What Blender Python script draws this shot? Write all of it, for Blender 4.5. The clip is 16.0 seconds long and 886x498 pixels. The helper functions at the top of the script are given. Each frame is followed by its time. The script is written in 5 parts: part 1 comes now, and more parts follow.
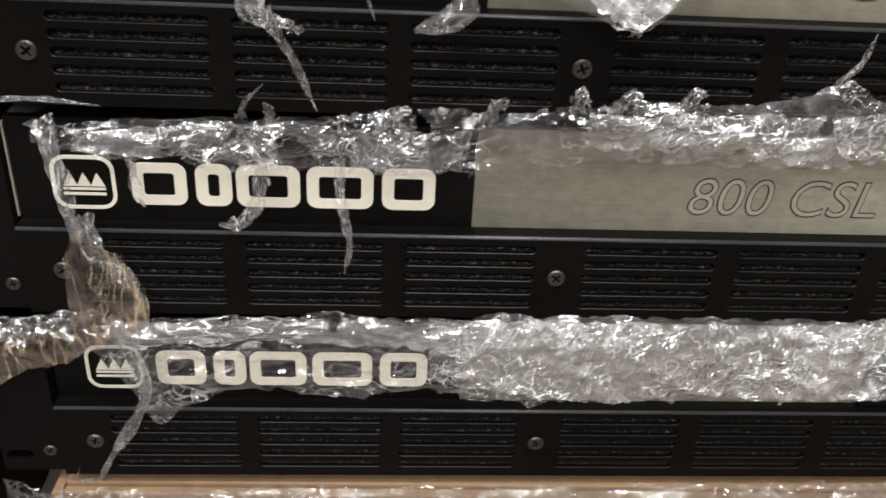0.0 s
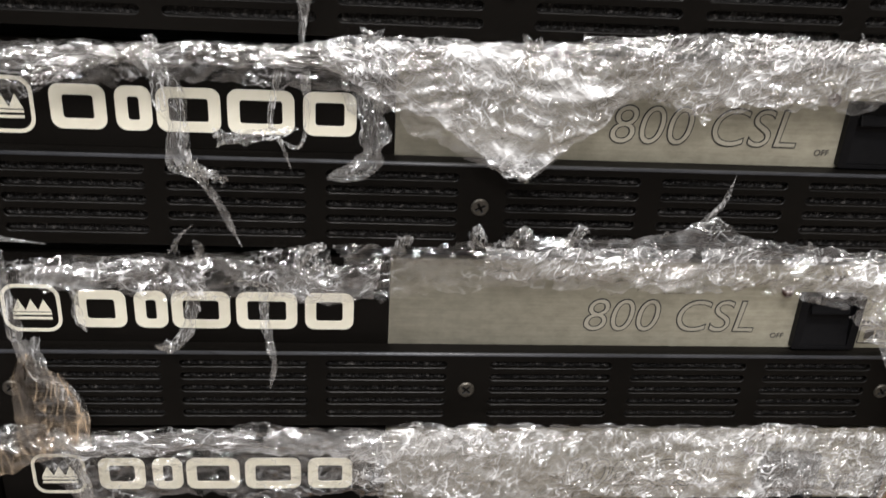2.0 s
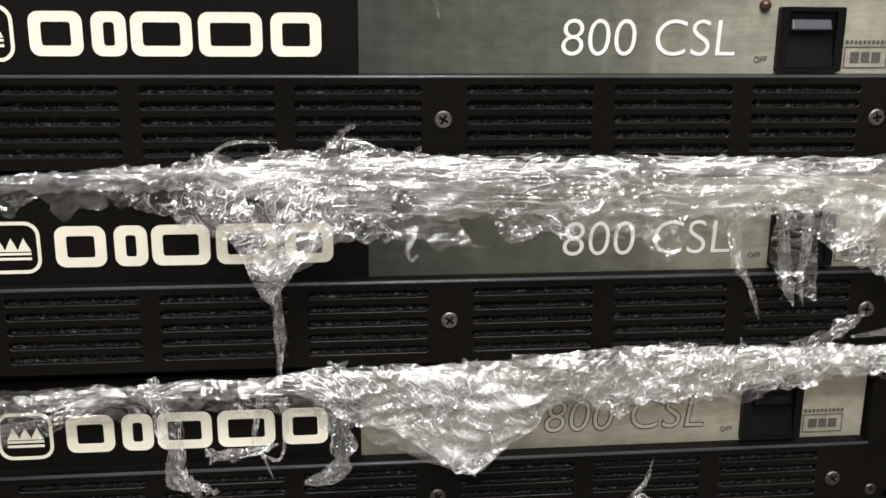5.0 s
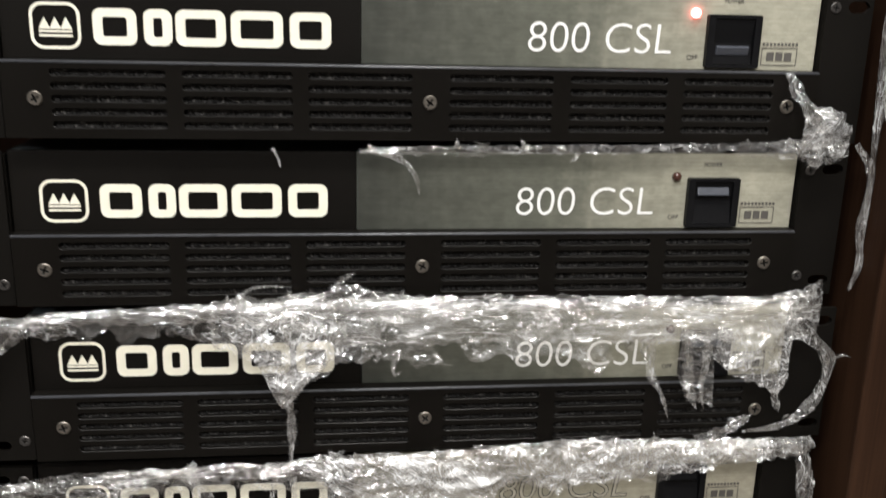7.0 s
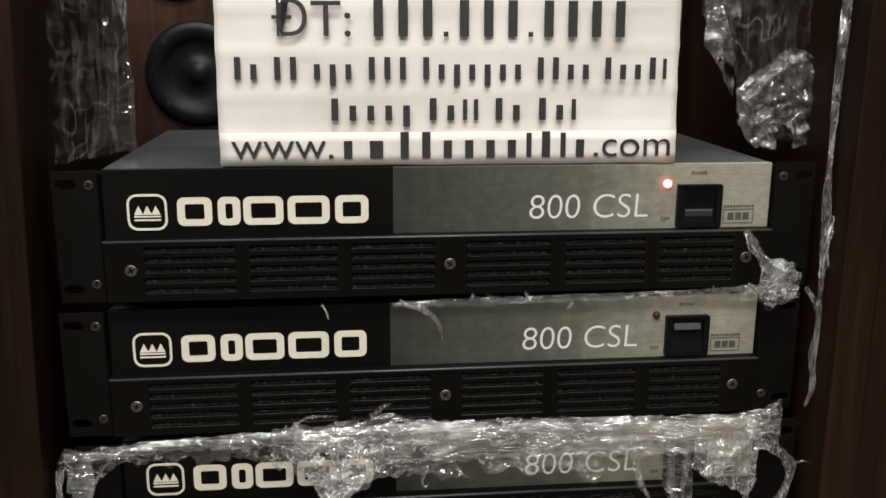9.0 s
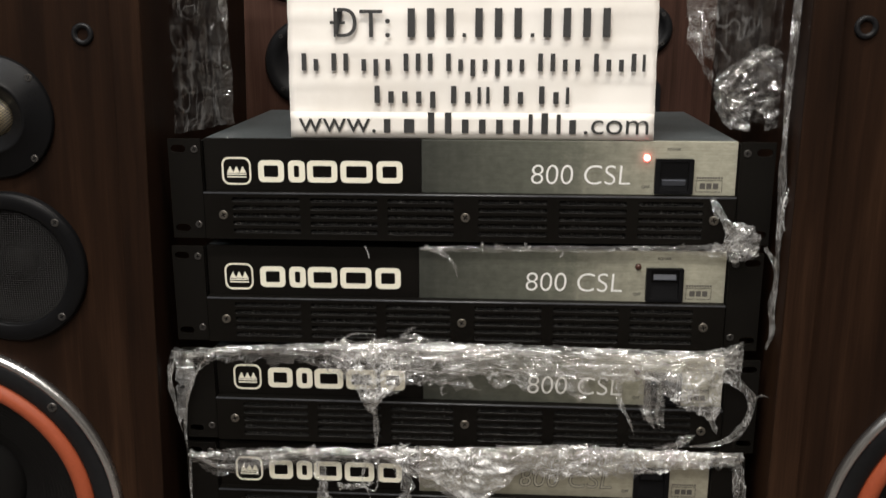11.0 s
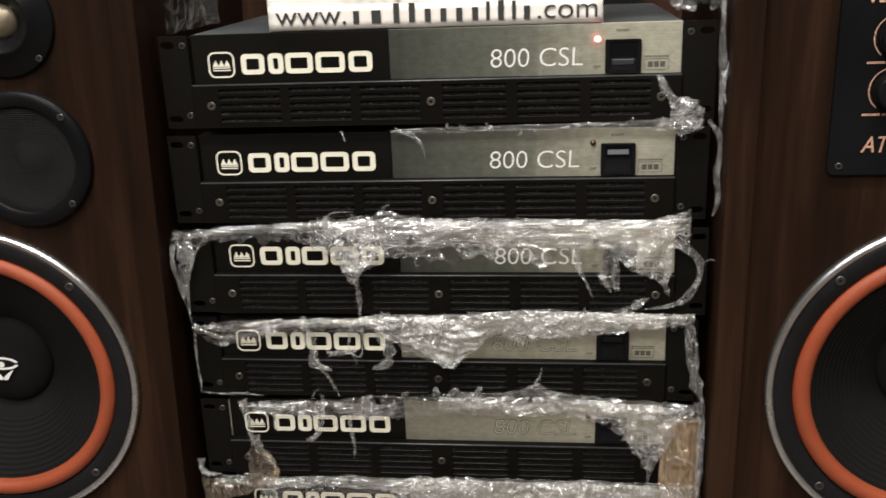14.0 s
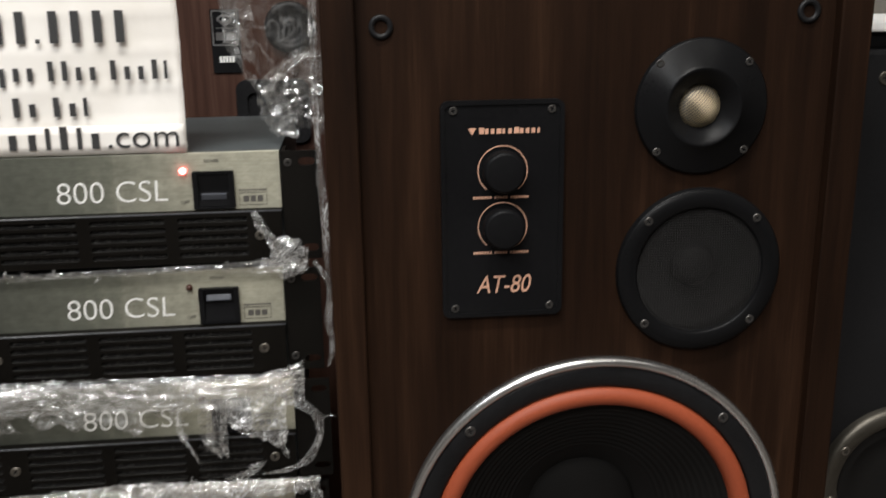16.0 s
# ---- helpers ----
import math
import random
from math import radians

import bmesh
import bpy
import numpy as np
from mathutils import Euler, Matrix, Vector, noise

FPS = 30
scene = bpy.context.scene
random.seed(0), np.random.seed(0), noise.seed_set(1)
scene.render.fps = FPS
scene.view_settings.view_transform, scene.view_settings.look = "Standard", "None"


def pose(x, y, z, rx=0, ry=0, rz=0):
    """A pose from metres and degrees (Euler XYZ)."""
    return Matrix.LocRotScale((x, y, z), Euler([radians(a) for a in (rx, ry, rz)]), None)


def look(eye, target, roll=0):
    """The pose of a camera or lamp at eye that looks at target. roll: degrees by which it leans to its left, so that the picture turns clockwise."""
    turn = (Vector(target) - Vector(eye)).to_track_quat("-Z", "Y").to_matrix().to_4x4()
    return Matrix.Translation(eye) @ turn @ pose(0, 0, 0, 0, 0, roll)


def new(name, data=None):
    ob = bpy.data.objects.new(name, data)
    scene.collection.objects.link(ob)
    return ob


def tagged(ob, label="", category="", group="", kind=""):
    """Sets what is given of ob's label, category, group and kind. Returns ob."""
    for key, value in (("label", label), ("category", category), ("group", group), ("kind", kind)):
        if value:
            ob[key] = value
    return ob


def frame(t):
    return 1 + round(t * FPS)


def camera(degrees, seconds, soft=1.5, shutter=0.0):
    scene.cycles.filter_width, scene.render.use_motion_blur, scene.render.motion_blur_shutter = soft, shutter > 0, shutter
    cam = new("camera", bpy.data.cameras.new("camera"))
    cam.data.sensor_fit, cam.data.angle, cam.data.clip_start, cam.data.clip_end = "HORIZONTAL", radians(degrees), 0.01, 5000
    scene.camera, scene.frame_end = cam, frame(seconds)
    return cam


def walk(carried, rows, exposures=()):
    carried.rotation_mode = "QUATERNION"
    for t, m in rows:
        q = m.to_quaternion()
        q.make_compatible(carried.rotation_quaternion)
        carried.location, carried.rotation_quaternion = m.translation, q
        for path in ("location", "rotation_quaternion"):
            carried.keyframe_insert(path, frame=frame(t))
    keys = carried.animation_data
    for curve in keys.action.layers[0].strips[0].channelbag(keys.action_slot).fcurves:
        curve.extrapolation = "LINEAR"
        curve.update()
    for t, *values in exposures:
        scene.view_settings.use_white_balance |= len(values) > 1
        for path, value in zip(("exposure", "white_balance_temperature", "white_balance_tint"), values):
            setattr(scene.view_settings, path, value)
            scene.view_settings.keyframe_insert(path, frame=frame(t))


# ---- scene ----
cam = camera(51.2, 16.0, shutter=0.4)
PATH = [
    (0, (-0.07, -0.322, 0.406), (0.045, 1.411, -0.585), 3.3),
    (0.5, (-0.055, -0.326, 0.413), (0.077, 1.416, -0.561), 4.0),
    (1, (-0.048, -0.332, 0.423), (0.088, 1.427, -0.519), 3.8),
    (1.5, (-0.049, -0.34, 0.434), (0.094, 1.434, -0.478), 3.8),
    (2, (-0.046, -0.346, 0.447), (0.111, 1.448, -0.422), 3.5),
    (2.5, (-0.044, -0.35, 0.459), (0.1, 1.461, -0.378), 2.6),
    (3, (-0.042, -0.354, 0.472), (0.091, 1.479, -0.317), 1.7),
    (3.5, (-0.041, -0.359, 0.486), (0.09, 1.495, -0.251), 1.0),
    (4, (-0.037, -0.366, 0.505), (0.1, 1.513, -0.165), 0.2),
    (4.5, (-0.034, -0.383, 0.512), (0.11, 1.54, -0.018), -0.5),
    (4.7, (-0.038, -0.387, 0.513), (0.132, 1.547, 0.031), -0.2),
    (6.8, (-0.04, -0.473, 0.611), (0.184, 1.436, 0.056), 1.5),
    (7, (-0.043, -0.482, 0.621), (0.172, 1.433, 0.085), 1.5),
    (7.5, (-0.05, -0.496, 0.642), (0.142, 1.437, 0.163), 1.5),
    (8, (-0.052, -0.514, 0.663), (0.113, 1.429, 0.217), 0.8),
    (8.5, (-0.052, -0.546, 0.687), (0.119, 1.399, 0.252), 0.1),
    (8.7, (-0.059, -0.553, 0.699), (0.14, 1.386, 0.253), 0.1),
    (10.8, (0.034, -0.71, 0.732), (-0.117, 1.22, 0.232), 0.7),
    (11, (0.042, -0.723, 0.725), (-0.111, 1.208, 0.229), -0.1),
    (11.5, (0.055, -0.735, 0.713), (-0.124, 1.192, 0.206), -1.0),
    (12, (0.075, -0.741, 0.699), (-0.143, 1.17, 0.154), -1.6),
    (12.5, (0.08, -0.756, 0.696), (-0.163, 1.136, 0.097), -1.5),
    (13, (0.084, -0.771, 0.694), (-0.174, 1.107, 0.059), -2.0),
    (13.5, (0.093, -0.791, 0.695), (-0.172, 1.084, 0.052), -2.4),
    (14, (0.112, -0.795, 0.695), (-0.134, 1.088, 0.068), -2.3),
    (14.5, (0.149, -0.786, 0.7), (-0.021, 1.111, 0.089), -2.3),
    (14.8, (0.183, -0.771, 0.698), (0.072, 1.137, 0.109), -2.3),
    (15, (0.197, -0.755, 0.706), (0.162, 1.155, 0.116), -2.1),
    (15.5, (0.253, -0.717, 0.726), (0.334, 1.196, 0.145), -1.2),
    (16, (0.276, -0.671, 0.73), (0.444, 1.254, 0.214), -0.9),
]
STOPS = ((0.0, 0.12, 6450, 14), (2.5, 0.25, 6450, 13), (3.5, 0.35, 6450, 12), (4.5, 0.25, 6500, 12), (7.0, 0.25, 6500, 11), (8.5, -0.55, 6600, 11), (11.0, -0.35, 6800, 11), (13.5, -0.1, 6800, 11), (14.5, -0.1, 6700, 11), (16.0, -0.30, 6500, 10))
walk(cam, [(t, look(eye, target, roll)) for t, eye, target, roll in PATH], STOPS)

# ---- world, lamps ----
world = bpy.data.worlds.new("room_air")
scene.world = world
world.use_nodes = True
world.node_tree.nodes["Background"].inputs[0].default_value = (0.9, 0.95, 1.0, 1)
world.node_tree.nodes["Background"].inputs[1].default_value = 0.03


def tube_lamp(name, at, target, sx, sy, watts, colour):
    data = bpy.data.lights.new(name, "AREA")
    data.shape, data.size, data.size_y, data.energy, data.color = "RECTANGLE", sx, sy, watts, colour
    ob = new(name, data)
    ob.matrix_world = look(at, target)
    return ob


tube_lamp("ceiling_lamp", (0.10, -0.75, 2.45), (0.05, -0.2, 0.3), 1.2, 0.18, 50, (1.0, 0.97, 0.92))
tube_lamp("ceiling_lamp", (-0.2, -2.5, 2.45), (0.0, 0, 0.3), 1.2, 0.18, 54, (1.0, 0.98, 0.95))
tube_lamp("ceiling_lamp", (-1.0, -1.5, 2.45), (0.0, 0, 0.3), 1.2, 0.18, 30, (0.91, 0.96, 1.0))
tube_lamp("ceiling_lamp", (1.3, -1.5, 2.45), (0.0, 0, 0.3), 1.2, 0.18, 6, (1.0, 0.96, 0.89))


# ---- materials ----
def graph(name):
    mat = bpy.data.materials.new(name)
    mat.use_nodes = True
    tree = mat.node_tree
    return mat, tree, tree.nodes["Principled BSDF"]


def put(tree, kind, **values):
    node = tree.nodes.new(kind)
    for key, value in values.items():
        node.inputs[key.replace("_", " ")].default_value = value
    return node


def coords(tree, scale=(1, 1, 1)):
    c = tree.nodes.new("ShaderNodeTexCoord")
    m = put(tree, "ShaderNodeMapping", Scale=scale)
    tree.links.new(c.outputs["Object"], m.inputs[0])
    return m.outputs[0]


def ramp(tree, src, stops):
    r = tree.nodes.new("ShaderNodeValToRGB")
    while len(r.color_ramp.elements) < len(stops):
        r.color_ramp.elements.new(0.5)
    for e, (p, c) in zip(r.color_ramp.elements, stops):
        e.position, e.color = p, (*c, 1) if len(c) == 3 else c
    tree.links.new(src, r.inputs[0])
    return r.outputs[0]


def bumped(tree, bsdf, src, strength, distance):
    b = put(tree, "ShaderNodeBump", Strength=strength, Distance=distance)
    tree.links.new(src, b.inputs["Height"])
    tree.links.new(b.outputs[0], bsdf.inputs["Normal"])
    return b


def surface(name, dark, light, rough=0.5, metal=0.0, scale=(60, 60, 60), bump=0.15, depth=0.0004, rough_spread=0.12, detail=6, spec=0.5):
    mat, tree, bsdf = graph(name)
    at = coords(tree, scale)
    n = put(tree, "ShaderNodeTexNoise", Scale=1.0, Detail=detail, Roughness=0.65)
    tree.links.new(at, n.inputs[0])
    big = put(tree, "ShaderNodeTexNoise", Scale=9.0, Detail=3)
    tree.links.new(coords(tree), big.inputs[0])
    mix = put(tree, "ShaderNodeMath")
    mix.operation = "ADD"
    tree.links.new(n.outputs[0], mix.inputs[0])
    tree.links.new(big.outputs[0], mix.inputs[1])
    half = put(tree, "ShaderNodeMath")
    half.operation = "MULTIPLY"
    half.inputs[1].default_value = 0.5
    tree.links.new(mix.outputs[0], half.inputs[0])
    tree.links.new(ramp(tree, half.outputs[0], [(0.35, dark), (0.65, light)]), bsdf.inputs["Base Color"])
    r = ramp(tree, half.outputs[0], [(0.35, (rough - rough_spread,) * 3), (0.65, (rough + rough_spread,) * 3)])
    tree.links.new(r, bsdf.inputs["Roughness"])
    bsdf.inputs["Metallic"].default_value = metal
    bsdf.inputs["Specular IOR Level"].default_value = spec
    bumped(tree, bsdf, n.outputs[0], bump, depth)
    return mat


M_BLACK = surface("black_satin_paint", (0.0035, 0.0030, 0.0025), (0.0055, 0.0047, 0.0038), 0.52, scale=(900, 900, 900), bump=0.25, depth=0.0002, spec=0.09)
M_GRILLE = surface("black_grille_paint", (0.0032, 0.0027, 0.0022), (0.0053, 0.0045, 0.0036), 0.46, scale=(700, 700, 700), bump=0.15, depth=0.0002, spec=0.08)
# paler than the grille: paints the bright highlight line along the lip
M_LIP_HIGHLIGHT = surface("lip_highlight_paint", (0.030, 0.031, 0.034), (0.065, 0.067, 0.074), 0.36, scale=(60, 300, 300), spec=0.4)
# lightened grille paint, puts the catch of light on slot rims into colour
M_RIM_HIGHLIGHT = surface("slot_rim_highlight", (0.0050, 0.0047, 0.0044), (0.0085, 0.0080, 0.0075), 0.42, scale=(60, 300, 300), spec=0.12)
M_CHASSIS = surface("blue_grey_steel_paint", (0.045, 0.053, 0.056), (0.060, 0.070, 0.073), 0.5, scale=(500, 500, 500))
M_SCREW = surface("zinc_screw", (0.11, 0.10, 0.085), (0.20, 0.18, 0.155), 0.45, 0.85, scale=(900, 900, 900))
M_DULLSCREW = surface("dull_screw", (0.06, 0.055, 0.045), (0.11, 0.10, 0.085), 0.45, 0.8, scale=(900, 900, 900))
M_DARKSCREW = surface("dark_screw", (0.065, 0.06, 0.057), (0.11, 0.105, 0.10), 0.42, 0.8, scale=(900, 900, 900))
M_CREAM = surface("cream_print", (0.70, 0.67, 0.55), (0.78, 0.75, 0.63), 0.5, scale=(200, 200, 200), bump=0.05)
M_INK = surface("black_ink", (0.012, 0.012, 0.012), (0.03, 0.03, 0.03), 0.6, scale=(200, 200, 200), bump=0.05)
M_DARKPRINT = surface("dark_grey_print", (0.06, 0.055, 0.05), (0.09, 0.085, 0.075), 0.55, scale=(200, 200, 200), bump=0.05)
M_SWITCH = surface("black_switch_plastic", (0.0045, 0.0045, 0.005), (0.0075, 0.0075, 0.0082), 0.38, scale=(400, 400, 400), bump=0.05, spec=0.08)
# black switch plastic greyed to paint the highlight on a finger tab
M_TAB_HIGHLIGHT = surface("tab_highlight_plastic", (0.04, 0.045, 0.055), (0.065, 0.07, 0.085), 0.4, scale=(400, 400, 400), bump=0.05)
M_RUBBER = surface("black_rubber", (0.006, 0.006, 0.0065), (0.011, 0.011, 0.012), 0.42, scale=(300, 300, 300), spec=0.18)
M_CONE = surface("black_paper_cone", (0.0055, 0.005, 0.0047), (0.009, 0.0085, 0.008), 0.8, scale=(400, 400, 400), bump=0.4, spec=0.12)
M_ORANGE = surface("orange_red_foam", (0.25, 0.050, 0.020), (0.32, 0.068, 0.027), 0.55, scale=(300, 300, 300), bump=0.2, spec=0.35)
M_CHROME = surface("brushed_aluminium_ring", (0.45, 0.45, 0.45), (0.62, 0.62, 0.62), 0.26, 0.95, scale=(30, 30, 30), bump=0.0, rough_spread=0.03)
M_PLASTIC = surface("black_moulded_plastic", (0.004, 0.004, 0.0043), (0.0068, 0.0068, 0.0074), 0.34, scale=(600, 600, 600), bump=0.12, depth=0.0002, spec=0.09)
M_WIRE = surface("grey_black_wire", (0.017, 0.0165, 0.0165), (0.029, 0.028, 0.028), 0.5, 0.0, scale=(600, 600, 600), spec=0.1)
M_GOLD = surface("gold_wire_mesh", (0.34, 0.28, 0.18), (0.46, 0.39, 0.27), 0.38, 0.9, scale=(600, 600, 600))
M_COPPER = surface("copper_print", (0.55, 0.30, 0.20), (0.66, 0.38, 0.27), 0.45, scale=(300, 300, 300), bump=0.05)
M_WHITEPRINT = surface("white_print", (0.70, 0.70, 0.68), (0.80, 0.80, 0.78), 0.5, scale=(300, 300, 300), bump=0.05)
M_WALL = surface("grey_brown_wall_paint", (0.20, 0.18, 0.16), (0.27, 0.25, 0.22), 0.8, scale=(40, 40, 40))
M_CEIL = surface("white_ceiling_paint", (0.68, 0.68, 0.66), (0.76, 0.76, 0.74), 0.85, scale=(40, 40, 40))
M_FLOOR = surface("grey_floor_tile", (0.12, 0.10, 0.09), (0.18, 0.16, 0.14), 0.4, scale=(30, 30, 30))
M_SHELF = surface("white_laminate", (0.72, 0.72, 0.71), (0.80, 0.80, 0.79), 0.4, scale=(80, 80, 80))


def wood(name, dark, mid, light, rough):
    mat, tree, bsdf = graph(name)
    at = coords(tree, (55, 55, 2.2))
    n = put(tree, "ShaderNodeTexNoise", Scale=1.0, Detail=8, Roughness=0.7, Distortion=0.6)
    tree.links.new(at, n.inputs[0])
    fine = put(tree, "ShaderNodeTexNoise", Scale=1.0, Detail=3)
    tree.links.new(coords(tree, (700, 700, 18)), fine.inputs[0])
    big = put(tree, "ShaderNodeTexNoise", Scale=1.0, Detail=2)
    tree.links.new(coords(tree, (14, 14, 2.4)), big.inputs[0])
    a = put(tree, "ShaderNodeMath")
    a.operation = "ADD"
    tree.links.new(n.outputs[0], a.inputs[0])
    tree.links.new(big.outputs[0], a.inputs[1])
    b = put(tree, "ShaderNodeMath")
    b.operation = "MULTIPLY_ADD"
    b.inputs[1].default_value = 0.35
    tree.links.new(fine.outputs[0], b.inputs[0])
    tree.links.new(a.outputs[0], b.inputs[2])
    c = put(tree, "ShaderNodeMath")
    c.operation = "MULTIPLY"
    c.inputs[1].default_value = 0.425
    tree.links.new(b.outputs[0], c.inputs[0])
    tree.links.new(ramp(tree, c.outputs[0], [(0.39, dark), (0.5, mid), (0.62, light)]), bsdf.inputs["Base Color"])
    bsdf.inputs["Roughness"].default_value = rough
    bsdf.inputs["Specular IOR Level"].default_value = 0.08
    bumped(tree, bsdf, fine.outputs[0], 0.15, 0.0003)
    return mat


M_WOOD = wood("dark_walnut_vinyl", (0.0090, 0.0046, 0.0029), (0.0170, 0.0082, 0.0047), (0.034, 0.0166, 0.0092), 0.46)
M_WOOD_REAR = wood("reddish_walnut_vinyl", (0.020, 0.010, 0.007), (0.045, 0.022, 0.016), (0.075, 0.040, 0.029), 0.5)
M_CARD = surface("brown_cardboard", (0.185, 0.115, 0.060), (0.275, 0.178, 0.098), 0.8, scale=(120, 8, 120), bump=0.2)


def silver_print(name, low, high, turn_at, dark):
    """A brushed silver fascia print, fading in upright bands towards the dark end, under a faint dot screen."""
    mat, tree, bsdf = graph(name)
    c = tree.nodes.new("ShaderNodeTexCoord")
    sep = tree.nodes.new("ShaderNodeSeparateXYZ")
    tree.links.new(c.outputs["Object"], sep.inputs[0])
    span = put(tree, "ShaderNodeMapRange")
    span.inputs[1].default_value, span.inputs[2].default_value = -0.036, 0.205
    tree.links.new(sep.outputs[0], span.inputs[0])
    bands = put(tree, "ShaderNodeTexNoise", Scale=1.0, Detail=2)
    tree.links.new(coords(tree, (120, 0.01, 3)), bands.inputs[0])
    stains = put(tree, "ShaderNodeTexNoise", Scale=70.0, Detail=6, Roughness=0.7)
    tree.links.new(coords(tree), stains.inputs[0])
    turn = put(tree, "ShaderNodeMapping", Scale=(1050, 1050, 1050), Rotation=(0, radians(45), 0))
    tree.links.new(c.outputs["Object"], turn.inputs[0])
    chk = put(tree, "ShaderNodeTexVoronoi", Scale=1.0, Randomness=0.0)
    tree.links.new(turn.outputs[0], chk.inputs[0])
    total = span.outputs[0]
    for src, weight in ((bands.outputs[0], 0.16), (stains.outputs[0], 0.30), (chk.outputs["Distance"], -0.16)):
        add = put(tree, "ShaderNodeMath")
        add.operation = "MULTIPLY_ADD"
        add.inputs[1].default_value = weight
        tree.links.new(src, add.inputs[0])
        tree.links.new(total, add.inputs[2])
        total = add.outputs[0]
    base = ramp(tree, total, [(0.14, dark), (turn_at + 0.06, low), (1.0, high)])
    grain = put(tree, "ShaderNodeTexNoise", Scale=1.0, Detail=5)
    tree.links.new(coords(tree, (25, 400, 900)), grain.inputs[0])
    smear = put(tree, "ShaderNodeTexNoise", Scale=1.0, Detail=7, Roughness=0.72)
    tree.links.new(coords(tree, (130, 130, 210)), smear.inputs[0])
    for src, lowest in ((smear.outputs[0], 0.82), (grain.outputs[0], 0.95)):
        toned = tree.nodes.new("ShaderNodeMix")
        toned.data_type, toned.blend_type = "RGBA", "MULTIPLY"
        toned.inputs["Factor"].default_value = 1.0
        tree.links.new(base, toned.inputs["A"])
        tree.links.new(ramp(tree, src, [(0.34, (lowest, lowest, lowest * 0.98)), (0.60, (1.06, 1.06, 1.05))]), toned.inputs["B"])
        base = toned.outputs["Result"]
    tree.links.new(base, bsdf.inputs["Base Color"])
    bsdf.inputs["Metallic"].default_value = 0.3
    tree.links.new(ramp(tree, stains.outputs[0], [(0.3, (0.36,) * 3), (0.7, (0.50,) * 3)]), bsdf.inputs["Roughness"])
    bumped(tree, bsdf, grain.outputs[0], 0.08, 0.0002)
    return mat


def foam_dust():
    """Open-cell black foam with specks of grey dust."""
    mat, tree, bsdf = graph("dusty_black_foam")
    v = put(tree, "ShaderNodeTexVoronoi", Scale=650.0)
    tree.links.new(coords(tree), v.inputs[0])
    n = put(tree, "ShaderNodeTexNoise", Scale=420.0, Detail=4)
    tree.links.new(coords(tree), n.inputs[0])
    col = ramp(tree, n.outputs[0], [(0.50, (0.006, 0.0056, 0.0054)), (0.60, (0.022, 0.021, 0.020)), (0.69, (0.10, 0.095, 0.09))])
    tree.links.new(col, bsdf.inputs["Base Color"])
    bsdf.inputs["Roughness"].default_value = 0.7
    bumped(tree, bsdf, v.outputs["Distance"], 0.9, 0.0015)
    return mat


